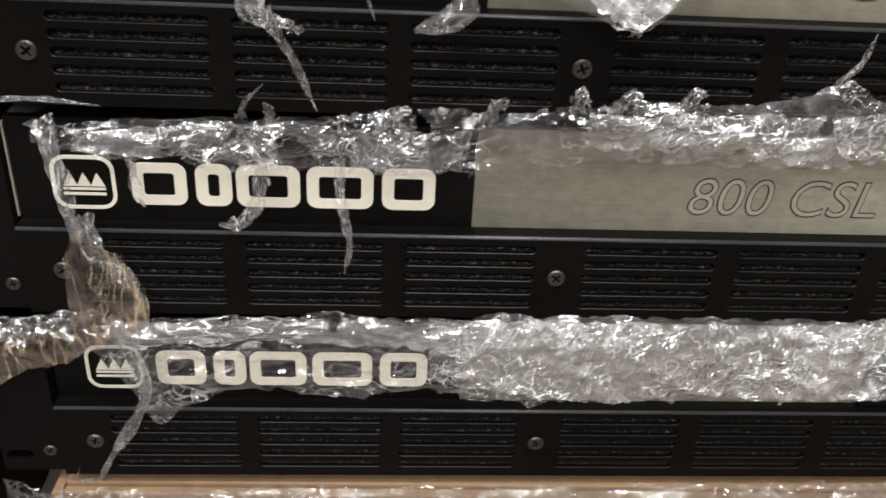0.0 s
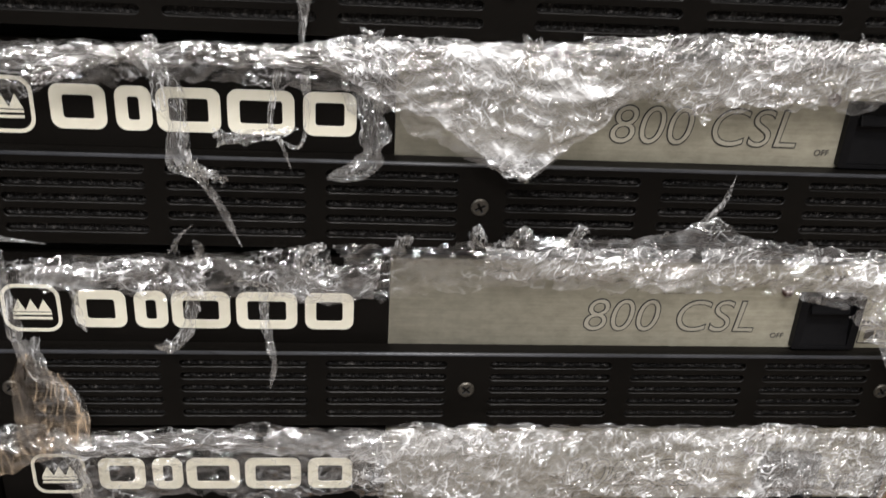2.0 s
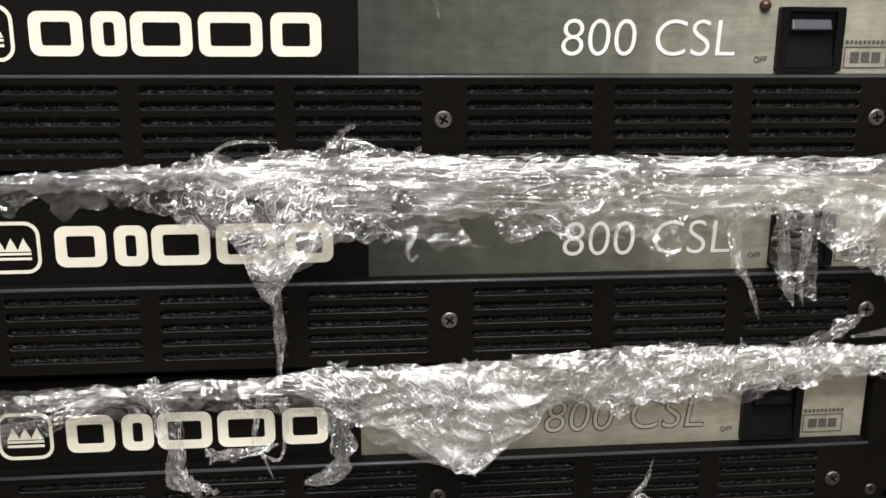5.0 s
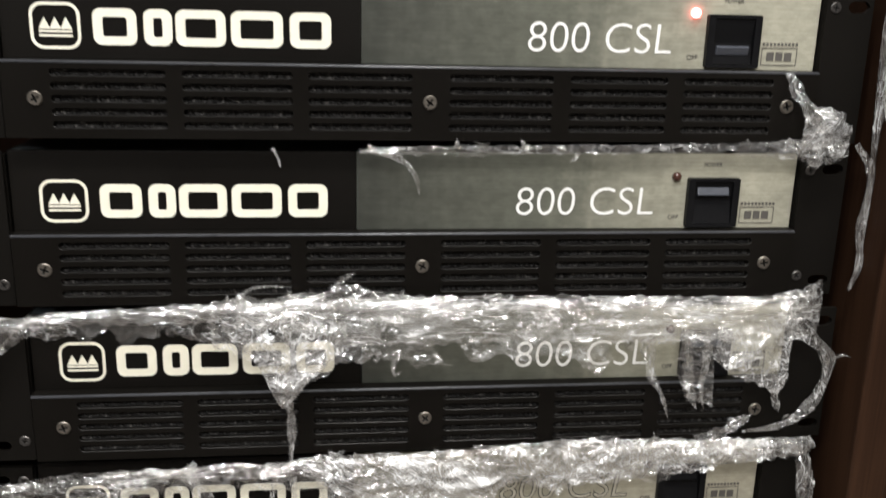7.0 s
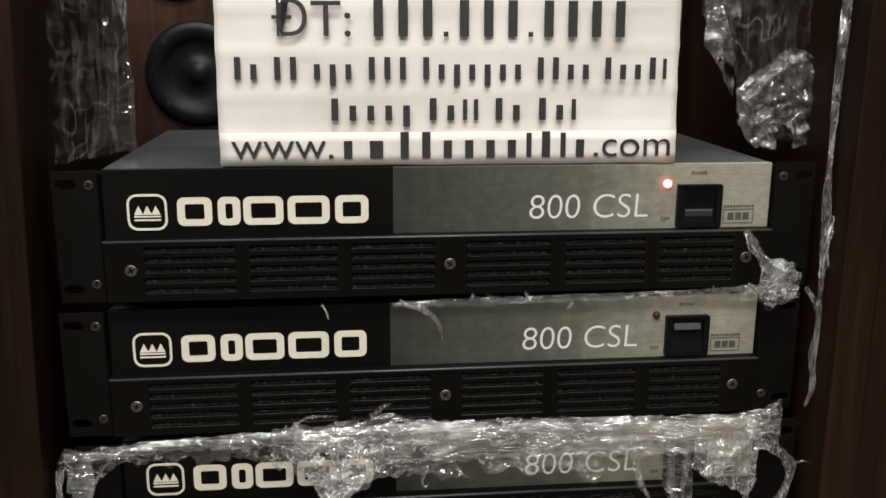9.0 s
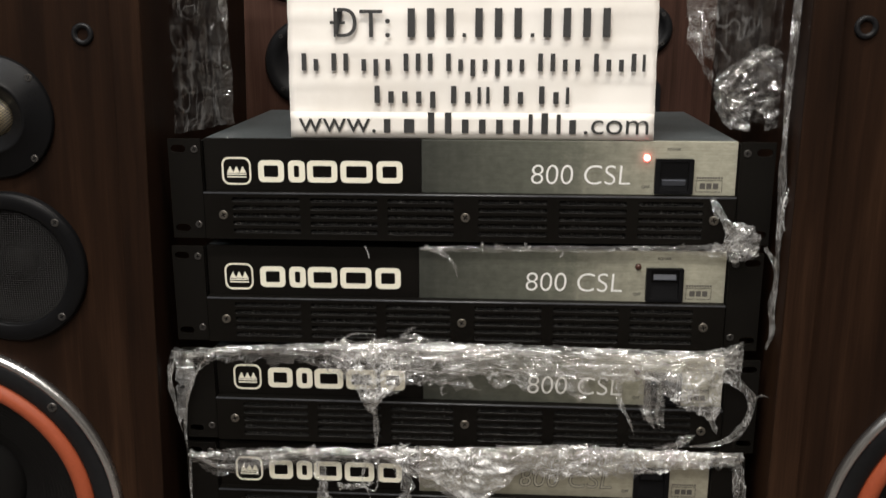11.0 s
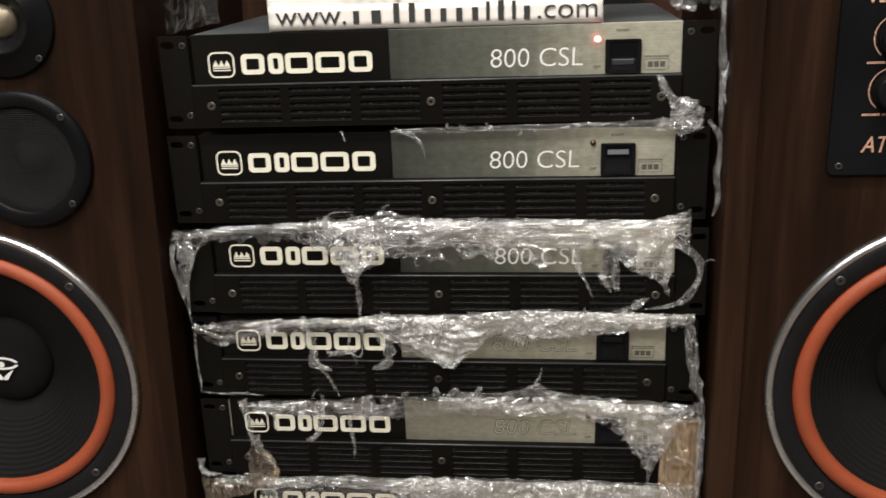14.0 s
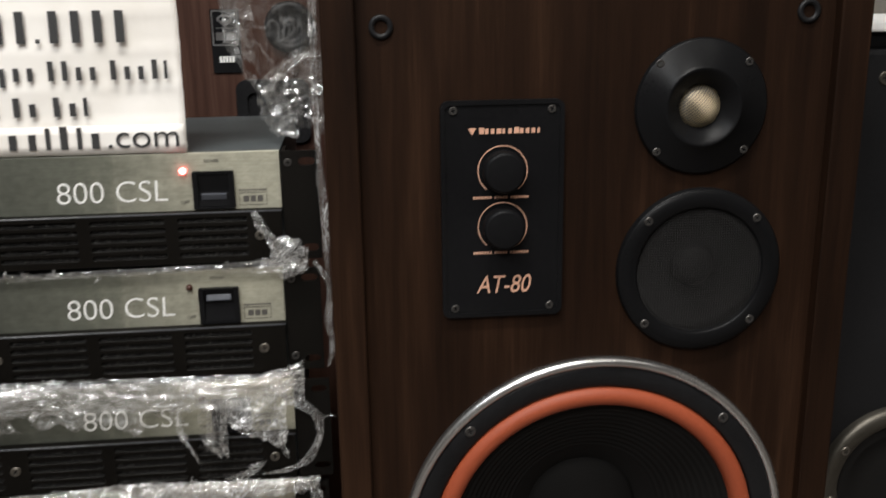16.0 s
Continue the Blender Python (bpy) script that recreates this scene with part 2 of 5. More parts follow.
def film(name, clear, milky, rough, crease, pulls, tilt=0.5, white=0.3, cell=(80, 70, 130), tint=(0.82, 0.825, 0.82), sway=0.014, calm=0.15):
    """Clear stretch film: see-through, broken into tilted facets, with curling creases, gloss that rises at a slant and milky patches."""
    mat, tree, bsdf = graph(name)
    tree.nodes.remove(bsdf)
    c = tree.nodes.new("ShaderNodeTexCoord")

    def swayed(scale, reach):
        drift = put(tree, "ShaderNodeTexNoise", Scale=scale, Detail=3)
        tree.links.new(c.outputs["Object"], drift.inputs[0])
        bent = tree.nodes.new("ShaderNodeVectorMath")
        bent.operation = "MULTIPLY_ADD"
        bent.inputs[1].default_value = (reach, reach, reach)
        tree.links.new(drift.outputs["Color"], bent.inputs[0])
        tree.links.new(c.outputs["Object"], bent.inputs[2])
        return bent.outputs[0]

    bent = swayed(36.0, sway)
    heights, folds = [], []
    for (sx, sy, sz), turn, share in pulls:
        m = put(tree, "ShaderNodeMapping", Scale=(1 / sx, 1 / sy, 1 / sz), Rotation=(0, radians(turn), 0))
        m.vector_type = "TEXTURE"
        tree.links.new(bent, m.inputs[0])
        n = put(tree, "ShaderNodeTexNoise", Scale=1.0, Detail=1.0, Distortion=0.25)
        tree.links.new(m.outputs[0], n.inputs[0])
        away = put(tree, "ShaderNodeMath")
        away.operation = "SUBTRACT"
        away.inputs[1].default_value = 0.5
        tree.links.new(n.outputs[0], away.inputs[0])
        fold = put(tree, "ShaderNodeMath")
        fold.operation = "ABSOLUTE"
        tree.links.new(away.outputs[0], fold.inputs[0])
        k = put(tree, "ShaderNodeMath")
        k.operation = "MULTIPLY"
        k.inputs[1].default_value = -4 * share
        tree.links.new(fold.outputs[0], k.inputs[0])
        heights.append(k.outputs[0])
        folds.append(fold.outputs[0])
    total = heights[0]
    for h in heights[1:]:
        a = put(tree, "ShaderNodeMath")
        tree.links.new(total, a.inputs[0])
        tree.links.new(h, a.inputs[1])
        total = a.outputs[0]
    # calm stretches between worked ones
    place = put(tree, "ShaderNodeTexNoise", Scale=40.0, Detail=3, Roughness=0.6)
    tree.links.new(c.outputs["Object"], place.inputs[0])
    worked = ramp(tree, place.outputs[0], [(0.42, (calm,) * 3), (0.60, (1.0,) * 3)])
    k = put(tree, "ShaderNodeMath")
    k.operation = "MULTIPLY"
    tree.links.new(total, k.inputs[0])
    tree.links.new(worked, k.inputs[1])
    total = k.outputs[0]
    # facets, each with a lean of its own
    m = put(tree, "ShaderNodeMapping", Scale=cell)
    tree.links.new(swayed(80.0, sway * 0.5), m.inputs[0])
    v = put(tree, "ShaderNodeTexVoronoi", Scale=1.0, Randomness=1.0)
    tree.links.new(m.outputs[0], v.inputs[0])
    lean = tree.nodes.new("ShaderNodeVectorMath")
    lean.operation = "MULTIPLY_ADD"
    lean.inputs[1].default_value = (tilt, tilt * 0.4, tilt)
    lean.inputs[2].default_value = (-tilt / 2, -tilt * 0.2, -tilt / 2)
    tree.links.new(v.outputs["Color"], lean.inputs[0])
    geo = tree.nodes.new("ShaderNodeNewGeometry")
    leant = tree.nodes.new("ShaderNodeVectorMath")
    leant.operation = "ADD"
    tree.links.new(geo.outputs["Normal"], leant.inputs[0])
    tree.links.new(lean.outputs[0], leant.inputs[1])
    unit = tree.nodes.new("ShaderNodeVectorMath")
    unit.operation = "NORMALIZE"
    tree.links.new(leant.outputs[0], unit.inputs[0])
    b = put(tree, "ShaderNodeBump", Strength=1.0, Distance=crease)
    tree.links.new(total, b.inputs["Height"])
    tree.links.new(unit.outputs[0], b.inputs["Normal"])
    gloss = put(tree, "ShaderNodeBsdfGlossy", Color=(0.97, 0.97, 0.97, 1), Roughness=rough)
    tree.links.new(b.outputs[0], gloss.inputs["Normal"])
    haze = put(tree, "ShaderNodeBsdfDiffuse", Color=(*tint, 1))
    tree.links.new(b.outputs[0], haze.inputs["Normal"])
    thru = put(tree, "ShaderNodeBsdfTransparent", Color=(0.975, 0.97, 0.955, 1))
    body = tree.nodes.new("ShaderNodeMixShader")
    patch = put(tree, "ShaderNodeTexNoise", Scale=1.0, Detail=5, Roughness=0.6, Distortion=0.8)
    tree.links.new(coords(tree, (36, 36, 80)), patch.inputs[0])
    cloudy = ramp(tree, patch.outputs[0], [(0.40, (milky * 0.25,) * 3), (0.54, (milky,) * 3), (0.70, (min(1, milky * 3.0),) * 3)])
    for f in folds[:2]:
        line = ramp(tree, f, [(0.0, (white,) * 3), (0.024, (0.0,) * 3)])
        both = put(tree, "ShaderNodeMath")
        both.operation = "MULTIPLY_ADD"
        both.use_clamp = True
        tree.links.new(line, both.inputs[0])
        tree.links.new(worked, both.inputs[1])
        tree.links.new(cloudy, both.inputs[2])
        cloudy = both.outputs[0]
    tree.links.new(cloudy, body.inputs[0])
    tree.links.new(thru.outputs[0], body.inputs[1])
    tree.links.new(haze.outputs[0], body.inputs[2])
    fres = put(tree, "ShaderNodeLayerWeight", Blend=0.3)
    tree.links.new(b.outputs[0], fres.inputs["Normal"])
    share = put(tree, "ShaderNodeMapRange")
    share.inputs[3].default_value, share.inputs[4].default_value = 1 - clear, 0.50
    tree.links.new(fres.outputs["Facing"], share.inputs[0])
    top = tree.nodes.new("ShaderNodeMixShader")
    tree.links.new(share.outputs[0], top.inputs[0])
    tree.links.new(body.outputs[0], top.inputs[1])
    tree.links.new(gloss.outputs[0], top.inputs[2])
    tree.links.new(top.outputs[0], tree.nodes["Material Output"].inputs[0])
    return mat


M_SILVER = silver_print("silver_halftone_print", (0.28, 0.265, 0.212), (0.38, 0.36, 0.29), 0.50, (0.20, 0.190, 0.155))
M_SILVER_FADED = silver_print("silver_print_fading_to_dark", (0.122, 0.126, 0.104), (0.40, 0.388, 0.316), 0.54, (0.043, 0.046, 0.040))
M_PALE = surface("pale_silver_print", (0.30, 0.285, 0.23), (0.37, 0.35, 0.285), 0.42, 0.1, scale=(25, 400, 900), bump=0.06)
M_FOAM = foam_dust()
M_FILM = film("crumpled_clear_film", 0.90, 0.055, 0.085, 0.0019, (((88, 90, 160), 24, 0.5), ((150, 130, 270), -32, 0.36)), 0.66, 0.42, (100, 80, 160))
M_FILM_CLEAR = film("smooth_clear_film", 0.92, 0.012, 0.065, 0.0019, (((60, 70, 140), 20, 0.5), ((125, 110, 240), -26, 0.32)), 0.55, 0.32, (90, 80, 150), calm=0.10)
M_FILM_DENSE = film("layered_milky_film", 0.87, 0.16, 0.10, 0.0021, (((150, 90, 95), 25, 0.5), ((130, 130, 300), -25, 0.40)), 0.88, 0.70, (130, 90, 170), calm=0.45)
M_FILM_FAN = film("fanned_milky_film", 0.88, 0.30, 0.11, 0.0018, (((30, 60, 260), 36, 0.6), ((140, 120, 240), -25, 0.30)), 0.70, 0.60, (70, 80, 170), calm=0.5)
M_FILM_TIGHT = film("tight_clear_film", 0.89, 0.09, 0.090, 0.0015, (((8, 60, 320), 2, 0.6), ((44, 80, 240), -7, 0.32)), 0.36, 0.45, (22, 60, 220), sway=0.008, calm=0.25)
M_FILM_STRAND = film("gathered_film_strand", 0.86, 0.08, 0.09, 0.0016, (((280, 200, 30), 6, 0.6), ((240, 200, 90), -16, 0.3)), 0.60, 0.55, (200, 160, 80), sway=0.005, calm=0.4)
M_FILM_HANG = film("hanging_clear_film", 0.90, 0.016, 0.10, 0.0014, (((100, 80, 9), 2, 0.6), ((50, 60, 40), 30, 0.2)), 0.28, 0.10, (70, 60, 18), sway=0.004)
M_FILM_AGED = film("yellowed_gathered_film", 0.92, 0.075, 0.13, 0.0012, (((210, 120, 9), 3, 0.7), ((120, 90, 14), -10, 0.2)), 0.16, 0.50, (160, 100, 20), (0.60, 0.45, 0.30), sway=0.004, calm=0.5)


def glow(name, colour, strength):
    mat, tree, bsdf = graph(name)
    bsdf.inputs["Base Color"].default_value = (*colour, 1)
    bsdf.inputs["Emission Color"].default_value = (*colour, 1)
    bsdf.inputs["Emission Strength"].default_value = strength
    return mat


M_LED_ON = glow("lit_red_lens", (1.0, 0.14, 0.13), 14.0)
M_LED_OFF = surface("dull_red_lens", (0.035, 0.012, 0.008), (0.05, 0.018, 0.012), 0.25, scale=(100, 100, 100), bump=0.02)


def paper():
    mat, tree, bsdf = graph("creased_white_paper")
    n = put(tree, "ShaderNodeTexNoise", Scale=14.0, Detail=6)
    tree.links.new(coords(tree), n.inputs[0])
    tree.links.new(ramp(tree, n.outputs[0], [(0.3, (0.66, 0.62, 0.57)), (0.6, (0.76, 0.73, 0.69))]), bsdf.inputs["Base Color"])
    bsdf.inputs["Roughness"].default_value = 0.6
    bumped(tree, bsdf, n.outputs[0], 0.25, 0.004)
    return mat


M_PAPER = paper()


# ---- builders ----
def mesh_of(name, bm, mats, smooth=False):
    data = bpy.data.meshes.new(name)
    bmesh.ops.recalc_face_normals(bm, faces=bm.faces)
    if smooth:
        for f in bm.faces:
            f.smooth = True
    bm.to_mesh(data)
    bm.free()
    for m in (mats if isinstance(mats, (list, tuple)) else [mats]):
        data.materials.append(m)
    return data


def part(name, bm, material, parent, label="", at=None, smooth=False):
    """Links a bmesh, or mesh data, as one mesh object under a thing or a part."""
    data = mesh_of(name, bm, material, smooth) if isinstance(bm, bmesh.types.BMesh) else bm
    ob = new(name, data)
    ob.parent = parent
    if at is not None:
        ob.matrix_basis = at
    return tagged(ob, label)


def thing(name, m, label, category, group="", kind=""):
    ob = new(name)
    ob.matrix_basis = m
    return tagged(ob, label, category, group, kind)


def box(x0, x1, y0, y1, z0, z1, bevel=0.0, bm=None, seg=2):
    own = bmesh.new()
    vs = [own.verts.new((x, y, z)) for x in (x0, x1) for y in (y0, y1) for z in (z0, z1)]
    for f in ((0, 1, 3, 2), (4, 6, 7, 5), (0, 4, 5, 1), (2, 3, 7, 6), (0, 2, 6, 4), (1, 5, 7, 3)):
        own.faces.new([vs[i] for i in f])
    if bevel:
        bmesh.ops.bevel(own, geom=list(own.edges), offset=bevel, segments=seg, affect="EDGES", profile=0.6)
    if bm is None:
        return own
    return merge(bm, own)


def merge(bm, other):
    index = {v: bm.verts.new(v.co) for v in other.verts}
    for f in other.faces:
        g = bm.faces.new([index[v] for v in f.verts])
        g.material_index, g.smooth = f.material_index, f.smooth
    other.free()
    return bm


def lathe(profile, n=48, bm=None, cx=0.0, cz=0.0):
    """A body turned round the y axis, from pairs of radius and depth."""
    bm = bm or bmesh.new()
    rings = []
    for r, y in profile:
        if r < 1e-6:
            rings.append([bm.verts.new((cx, y, cz))])
        else:
            rings.append([bm.verts.new((cx + r * math.cos(a), y, cz + r * math.sin(a))) for a in (2 * math.pi * i / n for i in range(n))])
    for a, b in zip(rings, rings[1:]):
        for i in range(n):
            j = (i + 1) % n
            if len(a) == 1:
                bm.faces.new((a[0], b[i], b[j]))
            elif len(b) == 1:
                bm.faces.new((a[i], b[0], a[j]))
            else:
                bm.faces.new((a[i], b[i], b[j], a[j]))
    return bm


def rounded(w, h, r, n=5):
    pts = []
    for sx, sz, a0 in ((1, 1, 0), (-1, 1, 90), (-1, -1, 180), (1, -1, 270)):
        for i in range(n + 1):
            a = radians(a0 + 90 * i / n)
            pts.append((sx * (w / 2 - r) + r * math.cos(a), sz * (h / 2 - r) + r * math.sin(a)))
    return pts


def slab(pts, y0, y1, bm=None, cx=0.0, cz=0.0):
    """An outline in x and z, pulled from depth y0 to y1."""
    bm = bm or bmesh.new()
    a = [bm.verts.new((cx + x, y0, cz + z)) for x, z in pts]
    b = [bm.verts.new((cx + x, y1, cz + z)) for x, z in pts]
    bm.faces.new(a)
    bm.faces.new(b[::-1])
    for i in range(len(pts)):
        j = (i + 1) % len(pts)
        bm.faces.new((a[i], b[i], b[j], a[j]))
    return bm


def hoop(outer, inner, y0, y1, bm=None, cx=0.0, cz=0.0):
    """A frame between two outlines with as many points each."""
    bm = bm or bmesh.new()
    rows = [[bm.verts.new((cx + x, y, cz + z)) for x, z in pts] for pts, y in ((outer, y1), (outer, y0), (inner, y0), (inner, y1))]
    for a, b in zip(rows, rows[1:]):
        for i in range(len(a)):
            j = (i + 1) % len(a)
            bm.faces.new((a[i], b[i], b[j], a[j]))
    return bm


CACHE = {}


def once(key, make):
    if key not in CACHE:
        CACHE[key] = make()
    return CACHE[key]


def screw_mesh(r, mat):
    """A round screw head with a cross recess, facing -y."""
    bm = bmesh.new()
    w, reach, n = r * 0.15, r * 0.60, 6
    h = r * 0.24
    for k in range(4):
        a0 = math.pi / 2 * k
        turn = lambda x, z: (x * math.cos(a0) - z * math.sin(a0), x * math.sin(a0) + z * math.cos(a0))
        arc = [turn(r * 0.86 * math.cos(i * math.pi / 2 / n), r * 0.86 * math.sin(i * math.pi / 2 / n)) for i in range(n + 1)]
        low = [turn(r * math.cos(i * math.pi / 2 / n), r * math.sin(i * math.pi / 2 / n)) for i in range(n + 1)]
        inner = [turn(*p) for p in ((0, reach), (w, reach), (w, w), (reach, w), (reach, 0))]
        va = [bm.verts.new((x, -h, z)) for x, z in arc]
        vi = [bm.verts.new((x, -h, z)) for x, z in inner]
        bm.faces.new(va + vi)
        vl = [bm.verts.new((x, -h * 0.35, z)) for x, z in low]
        vb = [bm.verts.new((x, 0.001, z)) for x, z in low]
        for i in range(n):
            bm.faces.new((va[i], vl[i], vl[i + 1], va[i + 1]))
            bm.faces.new((vl[i], vb[i], vb[i + 1], vl[i + 1]))
        vd = [bm.verts.new((x * 0.9, h * 2, z * 0.9)) for x, z in inner]
        for i in range(4):
            bm.faces.new((vi[i], vd[i], vd[i + 1], vi[i + 1])).material_index = 1
        centre = bm.verts.new((0, h * 2, 0))
        for i in range(4):
            bm.faces.new((vd[i], centre, vd[i + 1])).material_index = 1
    bmesh.ops.remove_doubles(bm, verts=bm.verts, dist=r * 0.01)
    return mesh_of("screw", bm, [mat, M_INK])


def screw(parent, x, y, z, r, mat=None, turn=None):
    mat = mat or M_SCREW
    data = once(("screw", r, mat.name), lambda: screw_mesh(r, mat))
    return part("screw", data, None, parent, at=pose(x, y, z, 0, random.uniform(0, 90) if turn is None else turn, 0))


def lettering(text, width, height, mat, italic=0.0, thick=0.00015, offset=0.0):
    """Mesh of a line of built-in lettering, centred, facing -y, fitted to a width and height."""
    curve = bpy.data.curves.new("lettering", "FONT")
    curve.body, curve.shear, curve.extrude, curve.offset = text, italic, 0.01, offset
    holder = bpy.data.objects.new("lettering", curve)
    scene.collection.objects.link(holder)
    data = bpy.data.meshes.new_from_object(holder.evaluated_get(bpy.context.evaluated_depsgraph_get()))
    bpy.data.objects.remove(holder)
    bpy.data.curves.remove(curve)
    co = np.array([v.co[:] for v in data.vertices])
    lo, hi = co.min(0), co.max(0)
    for v in data.vertices:
        x, y, z = v.co
        v.co = ((x - (lo[0] + hi[0]) / 2) / (hi[0] - lo[0]) * width, -thick if z > 0 else thick, (y - (lo[1] + hi[1]) / 2) / (hi[1] - lo[1]) * height)
    data.materials.clear()
    data.materials.append(mat)
    data.update()
    return data


# ---- the room ----
def room():
    for name, b, mat, label in (
        ("floor", box(-2.6, 2.6, -3.2, 1.6, -0.1, 0.0), M_FLOOR, "grey tiled shop floor"),
        ("ceiling", box(-2.6, 2.6, -3.2, 1.6, 2.7, 2.8), M_CEIL, "plain white ceiling"),
        ("wall_north", box(-2.6, 2.6, 1.5, 1.6, 0.0, 2.7), M_WALL, "plain grey-brown wall"),
        ("wall_south", box(-2.6, 2.6, -3.2, -3.1, 0.0, 2.7), M_WALL, "plain grey-brown wall"),
        ("wall_west", box(-2.6, -2.5, -3.1, 1.5, 0.0, 2.7), M_WALL, "plain grey-brown wall"),
        ("wall_east", box(2.5, 2.6, -3.1, 1.5, 0.0, 2.7), M_WALL, "plain grey-brown wall"),
    ):
        ob = new(name, mesh_of(name, b, mat))
        tagged(ob, label, name.split("_")[0], "", "structure")


room()

# ---- loudspeakers beside the stack ----
CAB_W, CAB_D, CAB_H = 0.385, 0.33, 0.80
BAFFLE = 0.010          # how far the baffle lies behind the rim


def ring_screws(parent, cx, cz, r, y, size, angles, mat):
    for a in angles:
        screw(parent, cx + r * math.cos(radians(a)), y, cz + r * math.sin(radians(a)), size, mat)


def wire_dome(radius, depth, wire, step, mat):
    """A domed wire mesh of crossing strands."""
    bm = bmesh.new()
    n = int(radius / step)
    for axis in (0, 1):
        for i in range(-n, n + 1):
            u = i * step
            reach = math.sqrt(max(radius * radius - u * u, 0))
            if reach < step:
                continue
            cols = []
            for k in range(9):
                s = -reach + 2 * reach * k / 8
                x, z = (u, s) if axis == 0 else (s, u)
                y = -depth * (1 - (u * u + s * s) / radius ** 2)
                d = (wire, 0) if axis == 0 else (0, wire)
                cols.append([bm.verts.new((x - d[0], y, z - d[1])), bm.verts.new((x, y - wire, z)), bm.verts.new((x + d[0], y, z + d[1]))])
            for a, b in zip(cols, cols[1:]):
                bm.faces.new((a[0], a[1], b[1], b[0]))
                bm.faces.new((a[1], a[2], b[2], b[1]))
    return mesh_of("wire_mesh", bm, mat)


def woofer(cab, cx, cz, y):
    w = new("woofer")
    w.parent, w.matrix_basis = cab, pose(cx, y, cz)
    part("outer_ring", lathe([(0.150, 0.002), (0.156, 0.0), (0.156, -0.004), (0.1545, -0.0065), (0.1515, -0.0075), (0.1495, -0.0065), (0.1485, -0.004)], 96), M_CHROME, w, "bright aluminium trim ring", smooth=True)
    part("gasket", lathe([(0.1487, -0.001), (0.1487, -0.0045), (0.147, -0.0055), (0.1338, -0.0055), (0.1322, -0.004), (0.1317, 0.004)], 96), M_RUBBER, w, smooth=True)
    roll = [(0.1322, 0.000)] + [(0.1238 + 0.0079 * math.cos(a), -0.001 - 0.0080 * math.sin(a)) for a in (math.pi * i / 12 for i in range(13))] + [(0.1155, 0.001)]
    part("surround", lathe(roll, 96), M_ORANGE, w, "orange-red foam roll surround", smooth=True)
    cone = [(0.1160, -0.001)]
    for i in range(61):
        r = 0.1155 - (0.1155 - 0.046) * i / 60
        ripple = 0.0007 * math.sin(i * 1.55) if i < 46 else 0
        cone.append((r, 0.001 + (0.1155 - r) * 0.62 + ripple))
    part("cone", lathe(cone, 96), M_CONE, w, "ribbed black paper cone", smooth=True)
    part("dust_cap", lathe([(0.0475 * math.cos(a), 0.0445 - 0.016 * math.sin(a)) for a in (math.pi / 2 * i / 10 for i in range(10))] + [(0, 0.0285)], 64), M_CONE, w, "domed black dust cap", smooth=True)
    mark = lathe([(0.0001, 0), (0.0034, 0.0)], 20, None, 0, 0.0035)
    arc = [radians(12 + 336 * i / 40) for i in range(41)]
    for a, b in zip(arc, arc[1:]):
        slab([(0.0182 * math.cos(a), 0.0070 * math.sin(a)), (0.0182 * math.cos(b), 0.0070 * math.sin(b)), (0.0148 * math.cos(b), 0.0048 * math.sin(b)), (0.0148 * math.cos(a), 0.0048 * math.sin(a))], 0, 0.0006, mark, 0, 0.0045)
    for side in (-1, 1):
        slab([(side * 0.0115, -0.0028), (side * 0.0085, -0.0038), (side * 0.0012, -0.0100), (0.0, -0.0138), (side * 0.0045, -0.0138)], 0, 0.0006, mark)
    part("emblem", mark, M_WHITEPRINT, w, "white printed emblem", at=pose(0, 0.0268, -0.002))
    ring_screws(w, 0, 0, 0.1425, -0.0055, 0.0042, (45, 135, 225, 315), M_DARKSCREW)


def tweeter(cab, cx, cz, y):
    w = new("tweeter")
    w.parent, w.matrix_basis = cab, pose(cx, y, cz)
    part("flange", lathe([(0.0490, 0.002), (0.0490, -0.003), (0.0475, -0.0048), (0.0300, -0.0052), (0.0288, -0.0080), (0.0268, -0.0084), (0.0252, -0.0066), (0.0165, -0.0020), (0.0152, 0.004), (0.0, 0.004)], 64), M_PLASTIC, w, smooth=True)
    part("dome", lathe([(0.0150 * math.cos(a), 0.003 - 0.009 * math.sin(a)) for a in (math.pi / 2 * i / 8 for i in range(8))] + [(0, -0.006)], 40), M_DARKPRINT, w, smooth=True)
    data = once("tweeter_mesh", lambda: wire_dome(0.0155, 0.0095, 0.00035, 0.0017, M_GOLD))
    part("wire_mesh", data, None, w, "domed gold wire mesh", at=pose(0, 0.0015, 0, 0, 45, 0))
    ring_screws(w, 0, 0, 0.0455, -0.0048, 0.0030, (44, 136, 224, 316), M_DARKSCREW)


def mid_driver(cab, cx, cz, y):
    w = new("midrange")
    w.parent, w.matrix_basis = cab, pose(cx, y, cz)
    part("flange", lathe([(0.0632, 0.002), (0.0632, -0.004), (0.0615, -0.0065), (0.0500, -0.0070), (0.0485, -0.0055), (0.0485, 0.006)], 72), M_PLASTIC, w, smooth=True)
    part("cone", lathe([(0.0488, 0.000), (0.046, -0.002), (0.042, 0.001), (0.0170, 0.016), (0.0165, 0.010), (0.013, 0.0055), (0.007, 0.0025), (0, 0.0018)], 56), M_CONE, w, smooth=True)
    data = once("mid_mesh", lambda: wire_dome(0.0488, 0.0045, 0.00022, 0.0019, M_WIRE))
    part("wire_mesh", data, None, w, "black wire mesh grille", at=pose(0, -0.004, 0))
    ring_screws(w, 0, 0, 0.0575, -0.0068, 0.0033, (44, 136, 224, 316), M_DARKSCREW)


